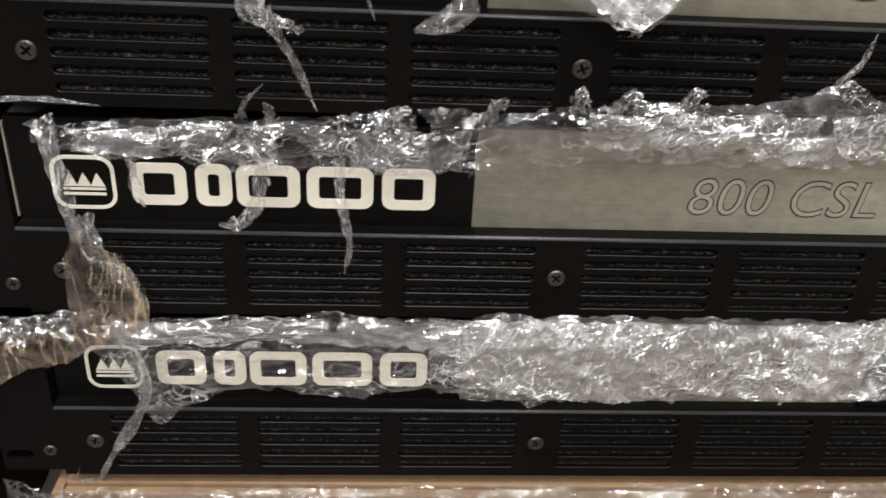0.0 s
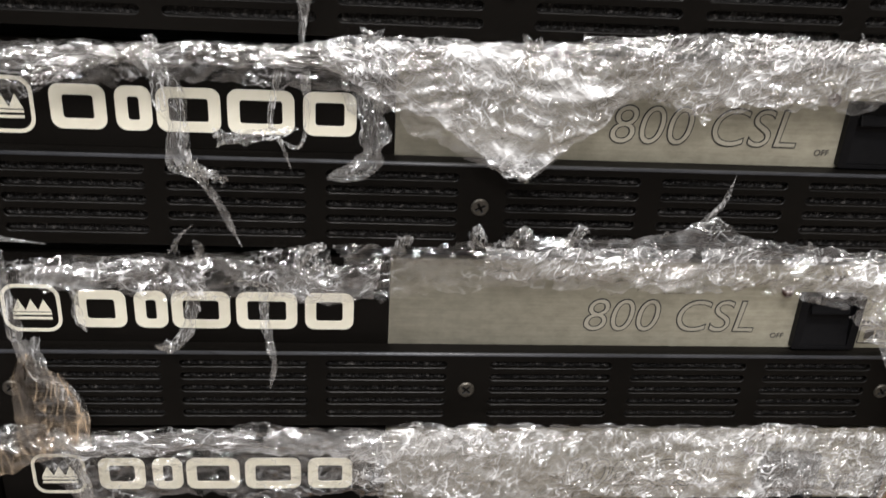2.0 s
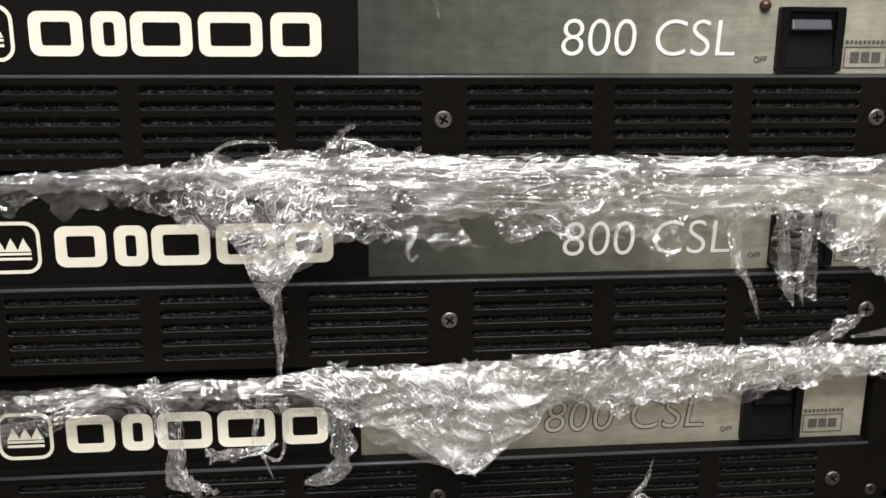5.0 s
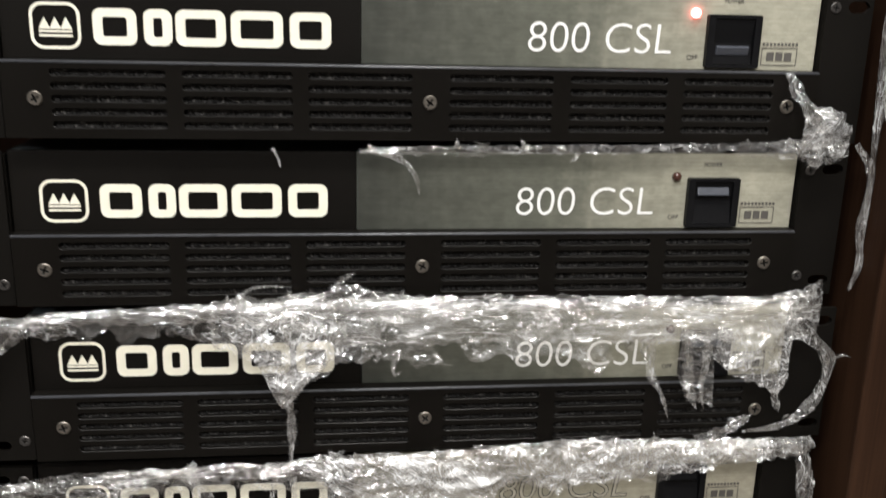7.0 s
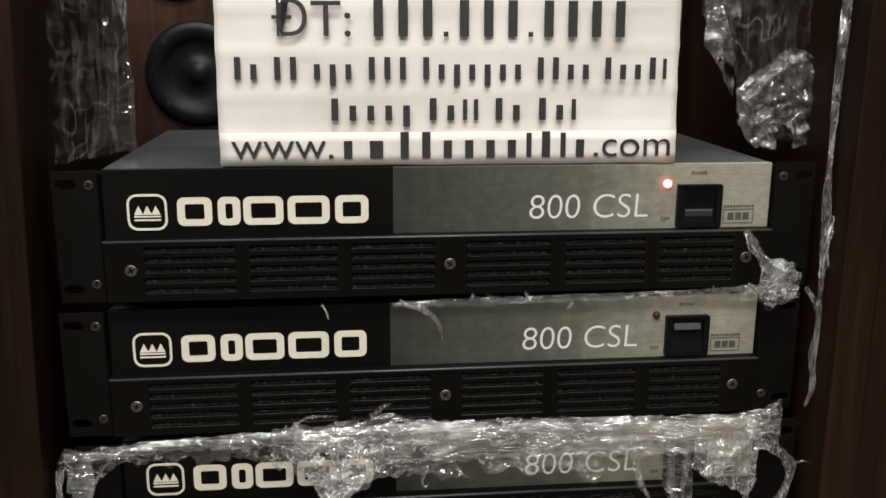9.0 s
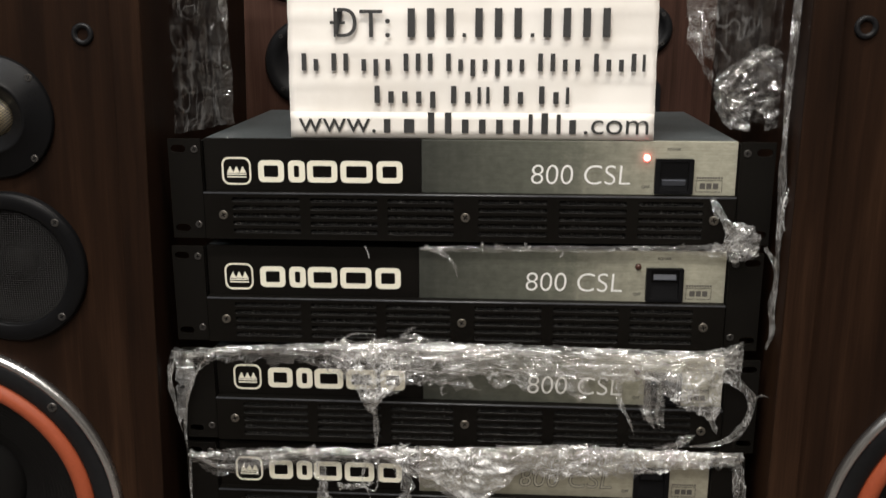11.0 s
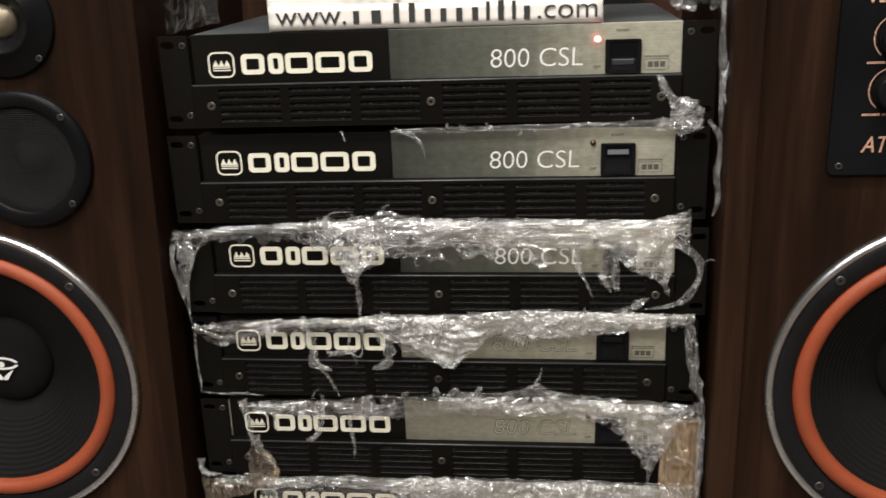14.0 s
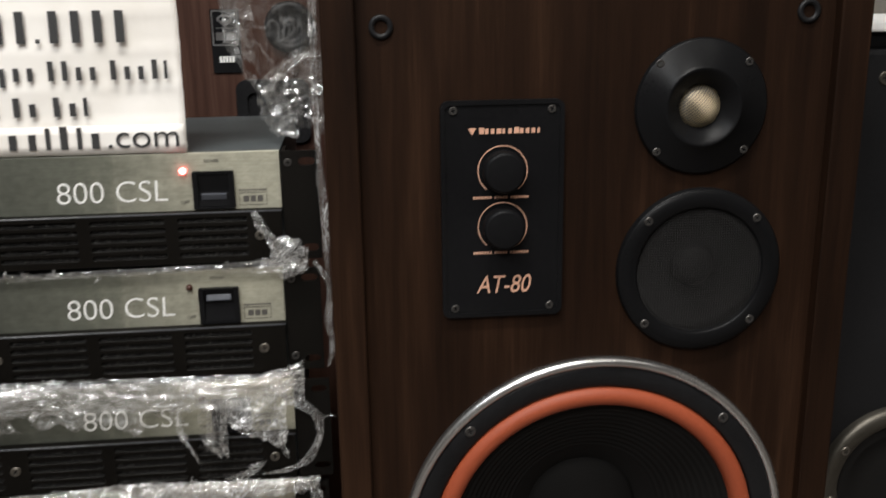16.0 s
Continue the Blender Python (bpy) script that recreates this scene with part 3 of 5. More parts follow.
def level_plate(cab, cx, cz, y):
    w = new("level_plate")
    w.parent, w.matrix_basis = cab, pose(cx, y, cz)
    part("plate", hoop(rounded(0.0895, 0.161, 0.006), rounded(0.083, 0.1545, 0.004), -0.0045, 0.002, slab(rounded(0.086, 0.158, 0.004), -0.0035, 0.002)), M_SWITCH, w, "glossy black control plate")
    for dz in (0.030, -0.0115):
        part("knob", lathe([(0.0150, 0.0), (0.0150, -0.010), (0.0140, -0.0125), (0.0125, -0.013), (0.0, -0.013)], 40), M_SWITCH, w, at=pose(0, -0.0035, dz), smooth=True)
        bm = bmesh.new()
        arc = [math.radians(-50 + 280 * i / 40) for i in range(41)]
        rows = [[bm.verts.new((r * math.cos(a), yy, r * math.sin(a))) for a in arc] for r, yy in ((0.0183, 0.001), (0.0183, -0.0004), (0.0176, -0.0004), (0.0176, 0.001))]
        for a, b in zip(rows, rows[1:]):
            for i in range(40):
                bm.faces.new((a[i], b[i], b[i + 1], a[i + 1]))
        part("dial_arc", bm, M_COPPER, w, "copper printed dial arc", at=pose(0, -0.0036, dz))
        bm = bmesh.new()
        x = -0.0215
        for k, size in enumerate((7, 5, 7)):
            for j in range(size):
                box(x, x + 0.0014, -0.0040, -0.003, dz - 0.0205, dz - 0.0187, 0, bm)
                x += 0.0020
            x += 0.0016
        tagged(part("caption_bars", bm, M_COPPER, w), kind="stuff")
    bm = slab([(-0.0265, 0.0025), (-0.0205, 0.0025), (-0.0235, -0.0025)], -0.0002, 0.0005)
    for k, ww in enumerate((0.0042, 0.003, 0.003, 0.004, 0.002, 0.003, 0.0042, 0.003, 0.003, 0.003, 0.002)):
        x = -0.0185 + k * 0.0042
        box(x, x + ww * 0.85, -0.0002, 0.0005, -0.0018, 0.0018 if k not in (0, 6) else 0.0026, 0, bm)
    tagged(part("brand_bars", bm, M_COPPER, w, at=pose(0.0015, -0.0038, 0.0585)), kind="stuff")
    part("model_lettering", lettering("AT-80", 0.041, 0.0135, M_COPPER, 0.25), None, w, "copper AT-80 lettering", at=pose(0.001, -0.0038, -0.0555))
    for sx in (-1, 1):
        for sz in (-1, 1):
            screw(w, sx * 0.0355, -0.0038, sz * 0.0735, 0.0030, M_DARKSCREW)


def pierced(x0, x1, z0, z1, y, thick, holes):
    """A board with round holes through it."""
    bm = bmesh.new()
    loops = [[(x0, z0), (x1, z0), (x1, z1), (x0, z1)]]
    for cx, cz, r in holes:
        loops.append([(cx + r * math.cos(2 * math.pi * i / 48), cz + r * math.sin(2 * math.pi * i / 48)) for i in range(48)])
    edges = []
    for pts in loops:
        vs = [bm.verts.new((px, y, pz)) for px, pz in pts]
        edges += [bm.edges.new((vs[i], vs[(i + 1) % len(vs)])) for i in range(len(vs))]
    bmesh.ops.triangle_fill(bm, edges=edges, use_beauty=True, normal=(0, -1, 0))
    ret = bmesh.ops.extrude_face_region(bm, geom=list(bm.faces))
    for v in ret["geom"]:
        if isinstance(v, bmesh.types.BMVert):
            v.co.y += thick
    return bm


def loudspeaker(m, label, drop=0.0, wider=0.003):
    cab = thing("floor_loudspeaker", m, label, "loudspeaker", "loudspeaker pair beside the stack")
    h, t, hw = CAB_H, 0.0235, CAB_W / 2 + wider
    part("side_panel", box(-hw, -hw + t, 0.0, CAB_D, 0.0, h, 0.0015), M_WOOD, cab)
    part("side_panel", box(hw - t, hw, 0.0, CAB_D, 0.0, h, 0.0015), M_WOOD, cab)
    part("top_panel", box(-hw + t, hw - t, 0.0005, CAB_D, h - t, h - 0.0005, 0.001), M_WOOD, cab)
    part("bottom_panel", box(-hw + t, hw - t, 0.0005, CAB_D, 0.0005, t, 0.001), M_WOOD, cab)
    part("back_panel", box(-hw + t, hw - t, CAB_D - t, CAB_D - 0.001, t, h - t), M_WOOD, cab)
    holes = [(x, z - drop, r) for x, z, r in ((0.0060, 0.308, 0.140), (0.0760, 0.654, 0.022), (0.0805, 0.531, 0.0495))]
    part("baffle", pierced(-hw + t, hw - t, t, h - t, BAFFLE, t, holes), M_WOOD, cab, "dark walnut front panel")
    woofer(cab, 0.0060, 0.308 - drop, BAFFLE)
    tweeter(cab, 0.0760, 0.654 - drop, BAFFLE)
    mid_driver(cab, 0.0805, 0.531 - drop, BAFFLE)
    level_plate(cab, -0.0695, 0.582 - drop, BAFFLE)
    for px, pz in ((-0.154, 0.714), (0.152, 0.720), (-0.152, 0.09), (0.158, 0.09)):
        part("grille_socket", lathe([(0.0085, 0.001), (0.0085, -0.0015), (0.0070, -0.0025), (0.0048, -0.002), (0.0045, 0.004), (0.0, 0.004)], 24), M_RUBBER, cab, at=pose(px, BAFFLE, pz - drop), smooth=True)
    return cab


loudspeaker(pose(0.4465, -0.025, 0.0), "dark walnut loudspeaker with orange-edged woofer standing on the floor")
loudspeaker(pose(-0.4664, -0.0320, 0.0061, 0, 1.79, 2.61), "dark walnut loudspeaker with orange-edged woofer, leaning slightly", 0.0118, 0.008)

# ---- the amplifiers ----
BASE, PITCH = 0.100, 0.0889
SLOTS = ((-0.190, -0.1335), (-0.126, -0.0705), (-0.063, -0.0090), (0.0100, 0.0658), (0.0745, 0.1285), (0.137, 0.188))


def grille_mesh():
    """The lower panel: a plate with six fields of five rounded slots, a lip along its top and turned-in edges."""
    bm = bmesh.new()
    half, top, rows, pitch, sh = 0.213, 0.0385, 5, 0.00650, 0.0039
    z0 = 0.0054
    edges = [-half] + [x for a, b in SLOTS for x in (a - 0.002, b + 0.002)] + [half]
    low, high = z0 - pitch / 2 + sh / 2, z0 + pitch * (rows - 0.5) + sh / 2

    def quad(xa, xb, za, zb):
        bm.faces.new([bm.verts.new(p) for p in ((xa, 0, za), (xb, 0, za), (xb, 0, zb), (xa, 0, zb))])

    quad(-half, half, 0.0005, low)
    quad(-half, half, high, top)
    bm.faces.new([bm.verts.new(p) for p in ((-half, 0, top), (half, 0, top), (half, 0.0004, 0.0389), (-half, 0.0004, 0.0389))])
    bm.faces.new([bm.verts.new(p) for p in ((-half, 0.0004, 0.0389), (half, 0.0004, 0.0389), (half, 0.0085, 0.0391), (-half, 0.0085, 0.0391))])
    for i in range(0, len(edges), 2):
        quad(edges[i], edges[i + 1], low, high)
    r = sh / 2
    for a, b in SLOTS:
        for k in range(rows):
            zc = z0 + k * pitch + r
            zl, zh = zc - pitch / 2, zc + pitch / 2
            right = [(b - r + r * math.cos(t), zc + r * math.sin(t)) for t in (math.pi / 2 * i / 4 for i in range(5))]
            left = [(a + r - r * math.cos(t), zc + r * math.sin(t)) for t in (math.pi / 2 * i / 4 for i in range(4, -1, -1))]
            upper = right + left
            lower = [(x, 2 * zc - z) for x, z in upper]
            ngon = [(b + 0.002, zc), (b + 0.002, zh), (a - 0.002, zh), (a - 0.002, zc)] + upper[::-1]
            bm.faces.new([bm.verts.new((x, 0, z)) for x, z in ngon])
            ngon = [(b + 0.002, zc), (b + 0.002, zl), (a - 0.002, zl), (a - 0.002, zc)] + lower[::-1]
            bm.faces.new([bm.verts.new((x, 0, z)) for x, z in ngon])
            loop = upper + lower[::-1][1:-1]
            cx, k = (a + b) / 2, 0.0003
            rims = []
            for shrink, y in ((0.0, 0.0), (k, 0.00035), (k, 0.0022)):
                rims.append([bm.verts.new((x + math.copysign(min(shrink, abs(x - cx)), cx - x), y, z + (zc - z) / r * shrink)) for x, z in loop])
            for edge, (f, g) in enumerate(zip(rims, rims[1:])):
                for i in range(len(loop)):
                    j = (i + 1) % len(loop)
                    bm.faces.new((f[i], g[i], g[j], f[j])).material_index = 1 - edge
    bmesh.ops.remove_doubles(bm, verts=bm.verts, dist=1e-6)
    return mesh_of("grille", bm, [M_GRILLE, M_RIM_HIGHLIGHT])


def lip_mesh():
    """The folded top of the grille panel: a dark ledge with a thin front edge coloured lighter as its highlight."""
    bm = bmesh.new()
    half = 0.2132
    prof = [(-0.0001, 0.0380)] + [(0.0009 - 0.0011 * math.cos(a), 0.0382 + 0.0011 * math.sin(a)) for a in (math.pi / 2 * i / 5 for i in range(6))] + [(0.0012, 0.0393), (0.0085, 0.0393)]
    a = [bm.verts.new((-half, y, z)) for y, z in prof]
    b = [bm.verts.new((half, y, z)) for y, z in prof]
    for i in range(len(prof) - 1):
        f = bm.faces.new((a[i], b[i], b[i + 1], a[i + 1]))
        f.material_index = 1 if i >= 6 else 0
    bm.faces.new(a)
    bm.faces.new(b[::-1])
    return mesh_of("lip", bm, [M_LIP_HIGHLIGHT, M_BLACK], True)


def emblem_mesh():
    """A rounded frame round a plain row of three peaks over two bars."""
    bm = hoop(rounded(0.0242, 0.0228, 0.0062), rounded(0.0212, 0.0198, 0.0048), -0.0002, 0.001)
    for x in (-0.0052, 0.0, 0.0052):
        slab([(x - 0.0028, -0.0016), (x + 0.0028, -0.0016), (x, 0.0042)], -0.0002, 0.001, bm)
    box(-0.0080, 0.0080, -0.0002, 0.001, -0.0032, -0.0022, 0, bm)
    box(-0.0080, 0.0080, -0.0002, 0.001, -0.0054, -0.0043, 0, bm)
    return mesh_of("emblem", bm, M_CREAM)


MARK = ((0.0, 0.0212), (0.0246, 0.0385), (0.0402, 0.0649), (0.0675, 0.0936), (0.0970, 0.1180))


def mark_mesh(w):
    """A plain rounded shape of the maker's mark."""
    return mesh_of("mark_shape", hoop(rounded(w, 0.0180, 0.0042), rounded(w - 0.0095, 0.0095, 0.0012), -0.0002, 0.001), M_CREAM)


def badge_mesh():
    bm = hoop(rounded(0.0205, 0.0095, 0.0003), rounded(0.0197, 0.0087, 0.0002), -0.0001, 0.0006)
    box(-0.0072, -0.0030, -0.0001, 0.0006, -0.0023, 0.0023, 0, bm)
    box(-0.0020, 0.0020, -0.0001, 0.0006, -0.0023, 0.0023, 0, bm)
    box(0.0030, 0.0072, -0.0001, 0.0006, -0.0023, 0.0023, 0, bm)
    for k in range(10):
        box(-0.0100 + k * 0.0021, -0.0087 + k * 0.0021, -0.0001, 0.0006, 0.0058, 0.0074, 0, bm)
    return mesh_of("badge", bm, M_DARKPRINT)


def ear_mesh(side):
    """A rack ear with two oval slots cut at its outer edge side and a bent flange."""
    bm = bmesh.new()
    x0, x1, h = 0.2145, 0.2413, 0.0820
    zs = (0.0085, 0.0740)
    hole = [(0.2330 + 0.0042 * math.cos(a) + (0.0020 if math.cos(a) > 0 else -0.0020), 0.0032 * math.sin(a)) for a in (2 * math.pi * i / 16 for i in range(16))]

    def quad(pts):
        bm.faces.new([bm.verts.new((x, 0.0, z)) for x, z in pts])

    for zc in zs:
        zl, zh = zc - 0.006, zc + 0.006
        up = [(x, zc + z) for x, z in hole[0:9]]
        dn = [(x, zc + z) for x, z in hole[8:] + hole[:1]]
        quad([(x1, zc), (x1, zh), (x0, zh), (x0, zc)] + up[::-1])
        quad([(x0, zc), (x0, zl), (x1, zl), (x1, zc)] + dn[::-1])
    quad([(x0, 0.0), (x1, 0.0), (x1, 0.0025), (x0, 0.0025)])
    quad([(x0, 0.0145), (x1, 0.0145), (x1, 0.0680), (x0, 0.0680)])
    quad([(x0, 0.0800), (x1, 0.0800), (x1, h), (x0, h)])
    bmesh.ops.remove_doubles(bm, verts=bm.verts, dist=1e-6)
    ret = bmesh.ops.extrude_face_region(bm, geom=list(bm.faces))
    for v in ret["geom"]:
        if isinstance(v, bmesh.types.BMVert):
            v.co.y += 0.0030
    box(x0 - 0.0005, x0 + 0.002, 0.003, 0.04, 0.002, h - 0.002, 0, bm)
    if side < 0:
        for v in bm.verts:
            v.co.x = -v.co.x
    return mesh_of("rack_ear", bm, M_BLACK)


def foot_mesh():
    bm = lathe([(0.0, 0.0), (0.0075, 0.0), (0.0085, 0.0062)], 20)
    bmesh.ops.rotate(bm, verts=bm.verts, cent=(0, 0, 0), matrix=Matrix.Rotation(radians(90), 3, "X"))
    bmesh.ops.translate(bm, verts=bm.verts, vec=(0, 0, -0.0054))
    return mesh_of("rubber_foot", bm, M_RUBBER)


def switch_parts(amp, x, z, y, down, toned=True):
    s = new("power_switch")
    s.parent, s.matrix_basis = amp, pose(x, y, z)
    part("bezel", once("bezel", lambda: mesh_of("bezel", hoop(rounded(0.0300, 0.0280, 0.0012), rounded(0.0225, 0.0245, 0.0008), -0.0036, 0.002), M_SWITCH)), None, s)
    if down:
        body = slab([(-0.0030, 0.0120), (-0.0006, -0.0010), (-0.0022, -0.0120), (0.002, -0.0120), (0.002, 0.0120)], -0.0111, 0.0111)
    else:
        body = slab([(-0.0022, 0.0120), (-0.0006, 0.0010), (-0.0030, -0.0120), (0.002, -0.0120), (0.002, 0.0120)], -0.0111, 0.0111)
    for v in body.verts:
        v.co.x, v.co.y = v.co.y, v.co.x
    part("rocker", body, M_SWITCH, s)
    tab = box(-0.0092, 0.0092, -0.0012, 0.001, -0.0024, 0.0024, 0.0006)
    # upper switches take the tab with its highlight painted in, lower ones plain black
    part("rocker_tab", tab, M_TAB_HIGHLIGHT if toned else M_SWITCH, s, "finger tab with a painted grey highlight" if toned else "black finger tab", at=pose(0, -0.0016, -0.0048 if down else 0.0062, 20 if down else -20))


def amplifier(index, m, label, lit, outlined):
    amp = thing("power_amplifier", m, label, "amplifier", "stacked amplifiers")
    part("chassis", once("chassis", lambda: mesh_of("chassis", box(-0.2135, 0.2135, 0.0125, 0.235, 0.0006, 0.0820, 0.0012), M_CHASSIS)), None, amp, "blue-grey painted steel case")
    part("fascia", once("fascia", lambda: mesh_of("fascia", box(-0.2132, -0.0358, 0.0080, 0.0122, 0.0392, 0.0820, 0.0004), M_BLACK)), None, amp)
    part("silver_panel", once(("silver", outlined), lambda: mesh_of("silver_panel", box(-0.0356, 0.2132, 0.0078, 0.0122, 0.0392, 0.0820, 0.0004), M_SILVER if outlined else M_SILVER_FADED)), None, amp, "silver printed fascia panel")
    part("foam_filter", once("foam", lambda: mesh_of("foam", box(-0.205, 0.205, 0.0030, 0.0120, 0.002, 0.0378), M_FOAM)), None, amp, "dusty black foam filter")
    if index == 4:
        part("edge_strip", box(-0.2141, -0.2133, 0.0072, 0.0120, 0.0405, 0.0800), M_PALE, amp, "bare bright panel edge")
    part("grille", once("grille", grille_mesh), None, amp, "black slotted grille")
    part("lip", once("lip", lip_mesh), None, amp)
    for side in (-1, 1):
        ear = part("rack_ear", once(("ear", side), lambda: ear_mesh(side)), None, amp, at=pose(0, 0.0035, 0))
        for zz in (0.0115, 0.0735):
            screw(ear, side * 0.2195, 0.0, zz, 0.0030, M_DARKSCREW)
    for x in (-0.1975, 0.0, 0.1965):
        screw(amp, x, -0.0001, 0.0205, 0.0038, M_SCREW if index < 3 else M_DULLSCREW)
    part("emblem", once("emblem", emblem_mesh), None, amp, "cream printed emblem", at=pose(-0.1870 , 0.0079, 0.0555))
    for x0, x1 in MARK:
        part("mark_shape", once(("mark", x0), lambda: mark_mesh(x1 - x0)), None, amp, "cream printed shape", at=pose(-0.1690 + (x0 + x1) / 2, 0.0079, 0.0555))
    for fx in (-0.17, 0.17):
        for fy in (0.06, 0.20):
            part("rubber_foot", once("foot", lambda: foot_mesh()), None, amp, at=pose(fx, fy, 0))
    y = 0.0076
    if outlined:
        part("lettering_edge", once("csl_edge", lambda: lettering("800 CSL", 0.0797, 0.0168, M_INK, 0.14, 0.0001, 0.010)), None, amp, at=pose(0.0915, y + 0.0001, 0.0555))
        part("model_lettering", once("csl_in", lambda: lettering("800 CSL", 0.0786, 0.0156, M_PALE, 0.14, 0.0001, -0.012)), None, amp, "outlined 800 CSL lettering", at=pose(0.0915, y - 0.0001, 0.0555))
    else:
        part("model_lettering", once("csl", lambda: lettering("800 CSL", 0.0785, 0.0155, M_WHITEPRINT, 0.05, 0.0001, -0.012)), None, amp, "white 800 CSL lettering", at=pose(0.0915, y, 0.0550))
    part("power_lettering", once("power", lambda: lettering("POWER", 0.0105, 0.0024, M_DARKPRINT)), None, amp, at=pose(0.1640, y, 0.0758))
    part("off_lettering", once("off", lambda: lettering("OFF", 0.0062, 0.0026, M_DARKPRINT)), None, amp, at=pose(0.1430, y, 0.0458))
    part("badge", once("badge", badge_mesh), None, amp, "small framed mark", at=pose(0.1925, y, 0.0468))
    part("indicator", once(("led", lit), lambda: mesh_of("indicator", lathe([(0.0026, 0.002), (0.0026, -0.0012), (0.0018, -0.0026), (0.0, -0.0031)], 20), M_LED_ON if lit else M_LED_OFF, True)), None, amp, "glowing red indicator" if lit else "unlit red indicator", at=pose(0.1430, 0.0078, 0.0690))
    switch_parts(amp, 0.1645, 0.0545, 0.0078, lit, index < 3)
    return amp


AMPS = (
    (0.0025, 0.0020, 0.8, "black rack amplifier with lit red lamp on top of the stack"),
    (0.0000, 0.0010, 0.9, "black rack amplifier with silver panel, unlit, film along its top"),
    (0.0030, -0.0030, 0.5, "black rack amplifier half covered by torn clear film"),
    (-0.0015, 0.0010, 0.4, "black rack amplifier under a fan of torn clear film"),
    (-0.0015, 0.0000, 0.7, "black rack amplifier with outlined lettering and ragged film"),
    (-0.0010, 0.0000, 0.6, "black rack amplifier wrapped in film at the stack's foot"),
)
for i, (dx, dy, yaw, label) in enumerate(AMPS):
    amplifier(i, pose(dx, dy, BASE + PITCH * (5 - i), 0, 0, yaw), label, i == 0, i >= 3)

# ---- cardboard under and beside the stack ----
def cardboard_box():
    b = thing("cardboard_box", pose(0, 0, 0), "flattened brown cardboard box under the amplifier stack", "box")
    part("front_wall", box(-0.2160, 0.236, -0.006, -0.001, 0.0, 0.0925, 0.001), M_CARD, b)
    part("back_wall", box(-0.2160, 0.236, 0.42, 0.425, 0.0, 0.0925, 0.001), M_CARD, b)
    part("side_wall", box(-0.2210, -0.2165, -0.006, 0.425, 0.0, 0.0925, 0.001), M_CARD, b)
    part("side_wall", box(0.2365, 0.241, -0.006, 0.425, 0.0, 0.0925, 0.001), M_CARD, b)
    part("top_flap", box(-0.2160, 0.236, -0.0005, 0.42, 0.0895, 0.0943, 0.001), M_CARD, b)
    return b


cardboard_box()


def cardboard_guard(m, w, h, fold, label):
    """A bent strip of cardboard that guards an edge, folded back along one side."""
    b = thing("cardboard_guard", m, label, "cardboard")
    bm = bmesh.new()
    pts = [(-w / 2, 0, 0), (w / 2 - 0.002, 0, 0), (w / 2, 0.002, 0), (w / 2 + fold, 0.05, 0)]
    rows = []
    for j in range(25):
        z = h * j / 24
        wob = 0.0015 * noise.noise(Vector((z * 30, w * 90, 1)))
        rows.append([bm.verts.new((x + wob * (1 if i in (0, 3) else 0.3), y + wob + 0.0008 * noise.noise(Vector((x * 60, z * 60, 4))), z)) for i, (x, y, _) in enumerate(pts)])
    for a, c in zip(rows, rows[1:]):
        for i in range(3):
            bm.faces.new((a[i], a[i + 1], c[i + 1], c[i]))
    ret = bmesh.ops.extrude_face_region(bm, geom=list(bm.faces))
    for v in ret["geom"]:
        if isinstance(v, bmesh.types.BMVert):
            v.co.y -= 0.0025
    part("sheet", bm, M_CARD, b)


cardboard_guard(pose(0.2265, 0.0, 0.0945), 0.036, 0.166, 0.004, "bent brown cardboard guard on the stack's edge under film")


# ---- torn stretch film ----
def lerp_at(pts, x):
    if x <= pts[0][0]:
        return pts[0][1]
    for (xa, za), (xb, zb) in zip(pts, pts[1:]):
        if x <= xb:
            k = (x - xa) / (xb - xa)
            k = k * k * (3 - 2 * k) * 0.5 + k * 0.5
            return za + (zb - za) * k
    return pts[-1][1]


def ridge(x, y, z):
    return 1.0 - 2.0 * abs(noise.noise(Vector((x, y, z))))


def crumple(x, z, seed, tight):
    """How far crumpled film stands off: long pulled folds and short broken ones."""
    wx = x + 0.006 * noise.noise(Vector((x * 45, z * 45, seed)))
    wz = z + 0.006 * noise.noise(Vector((x * 45, z * 45, seed + 9)))
    long = ridge(wx * 14, wz * 170, seed + 1)
    short = ridge(wx * 70 + wz * 50, wz * 80 - wx * 40, seed + 2)
    fine = ridge(wx * 170 - wz * 90, wz * 160, seed + 3)
    pull = ridge(wx * 40 + wz * 25, wz * 150 - wx * 30, seed + 4)
    return tight * 0.0020 * long + 0.0016 * pull + (1 - tight) * (0.0030 * short * abs(short) + 0.0009 * fine)


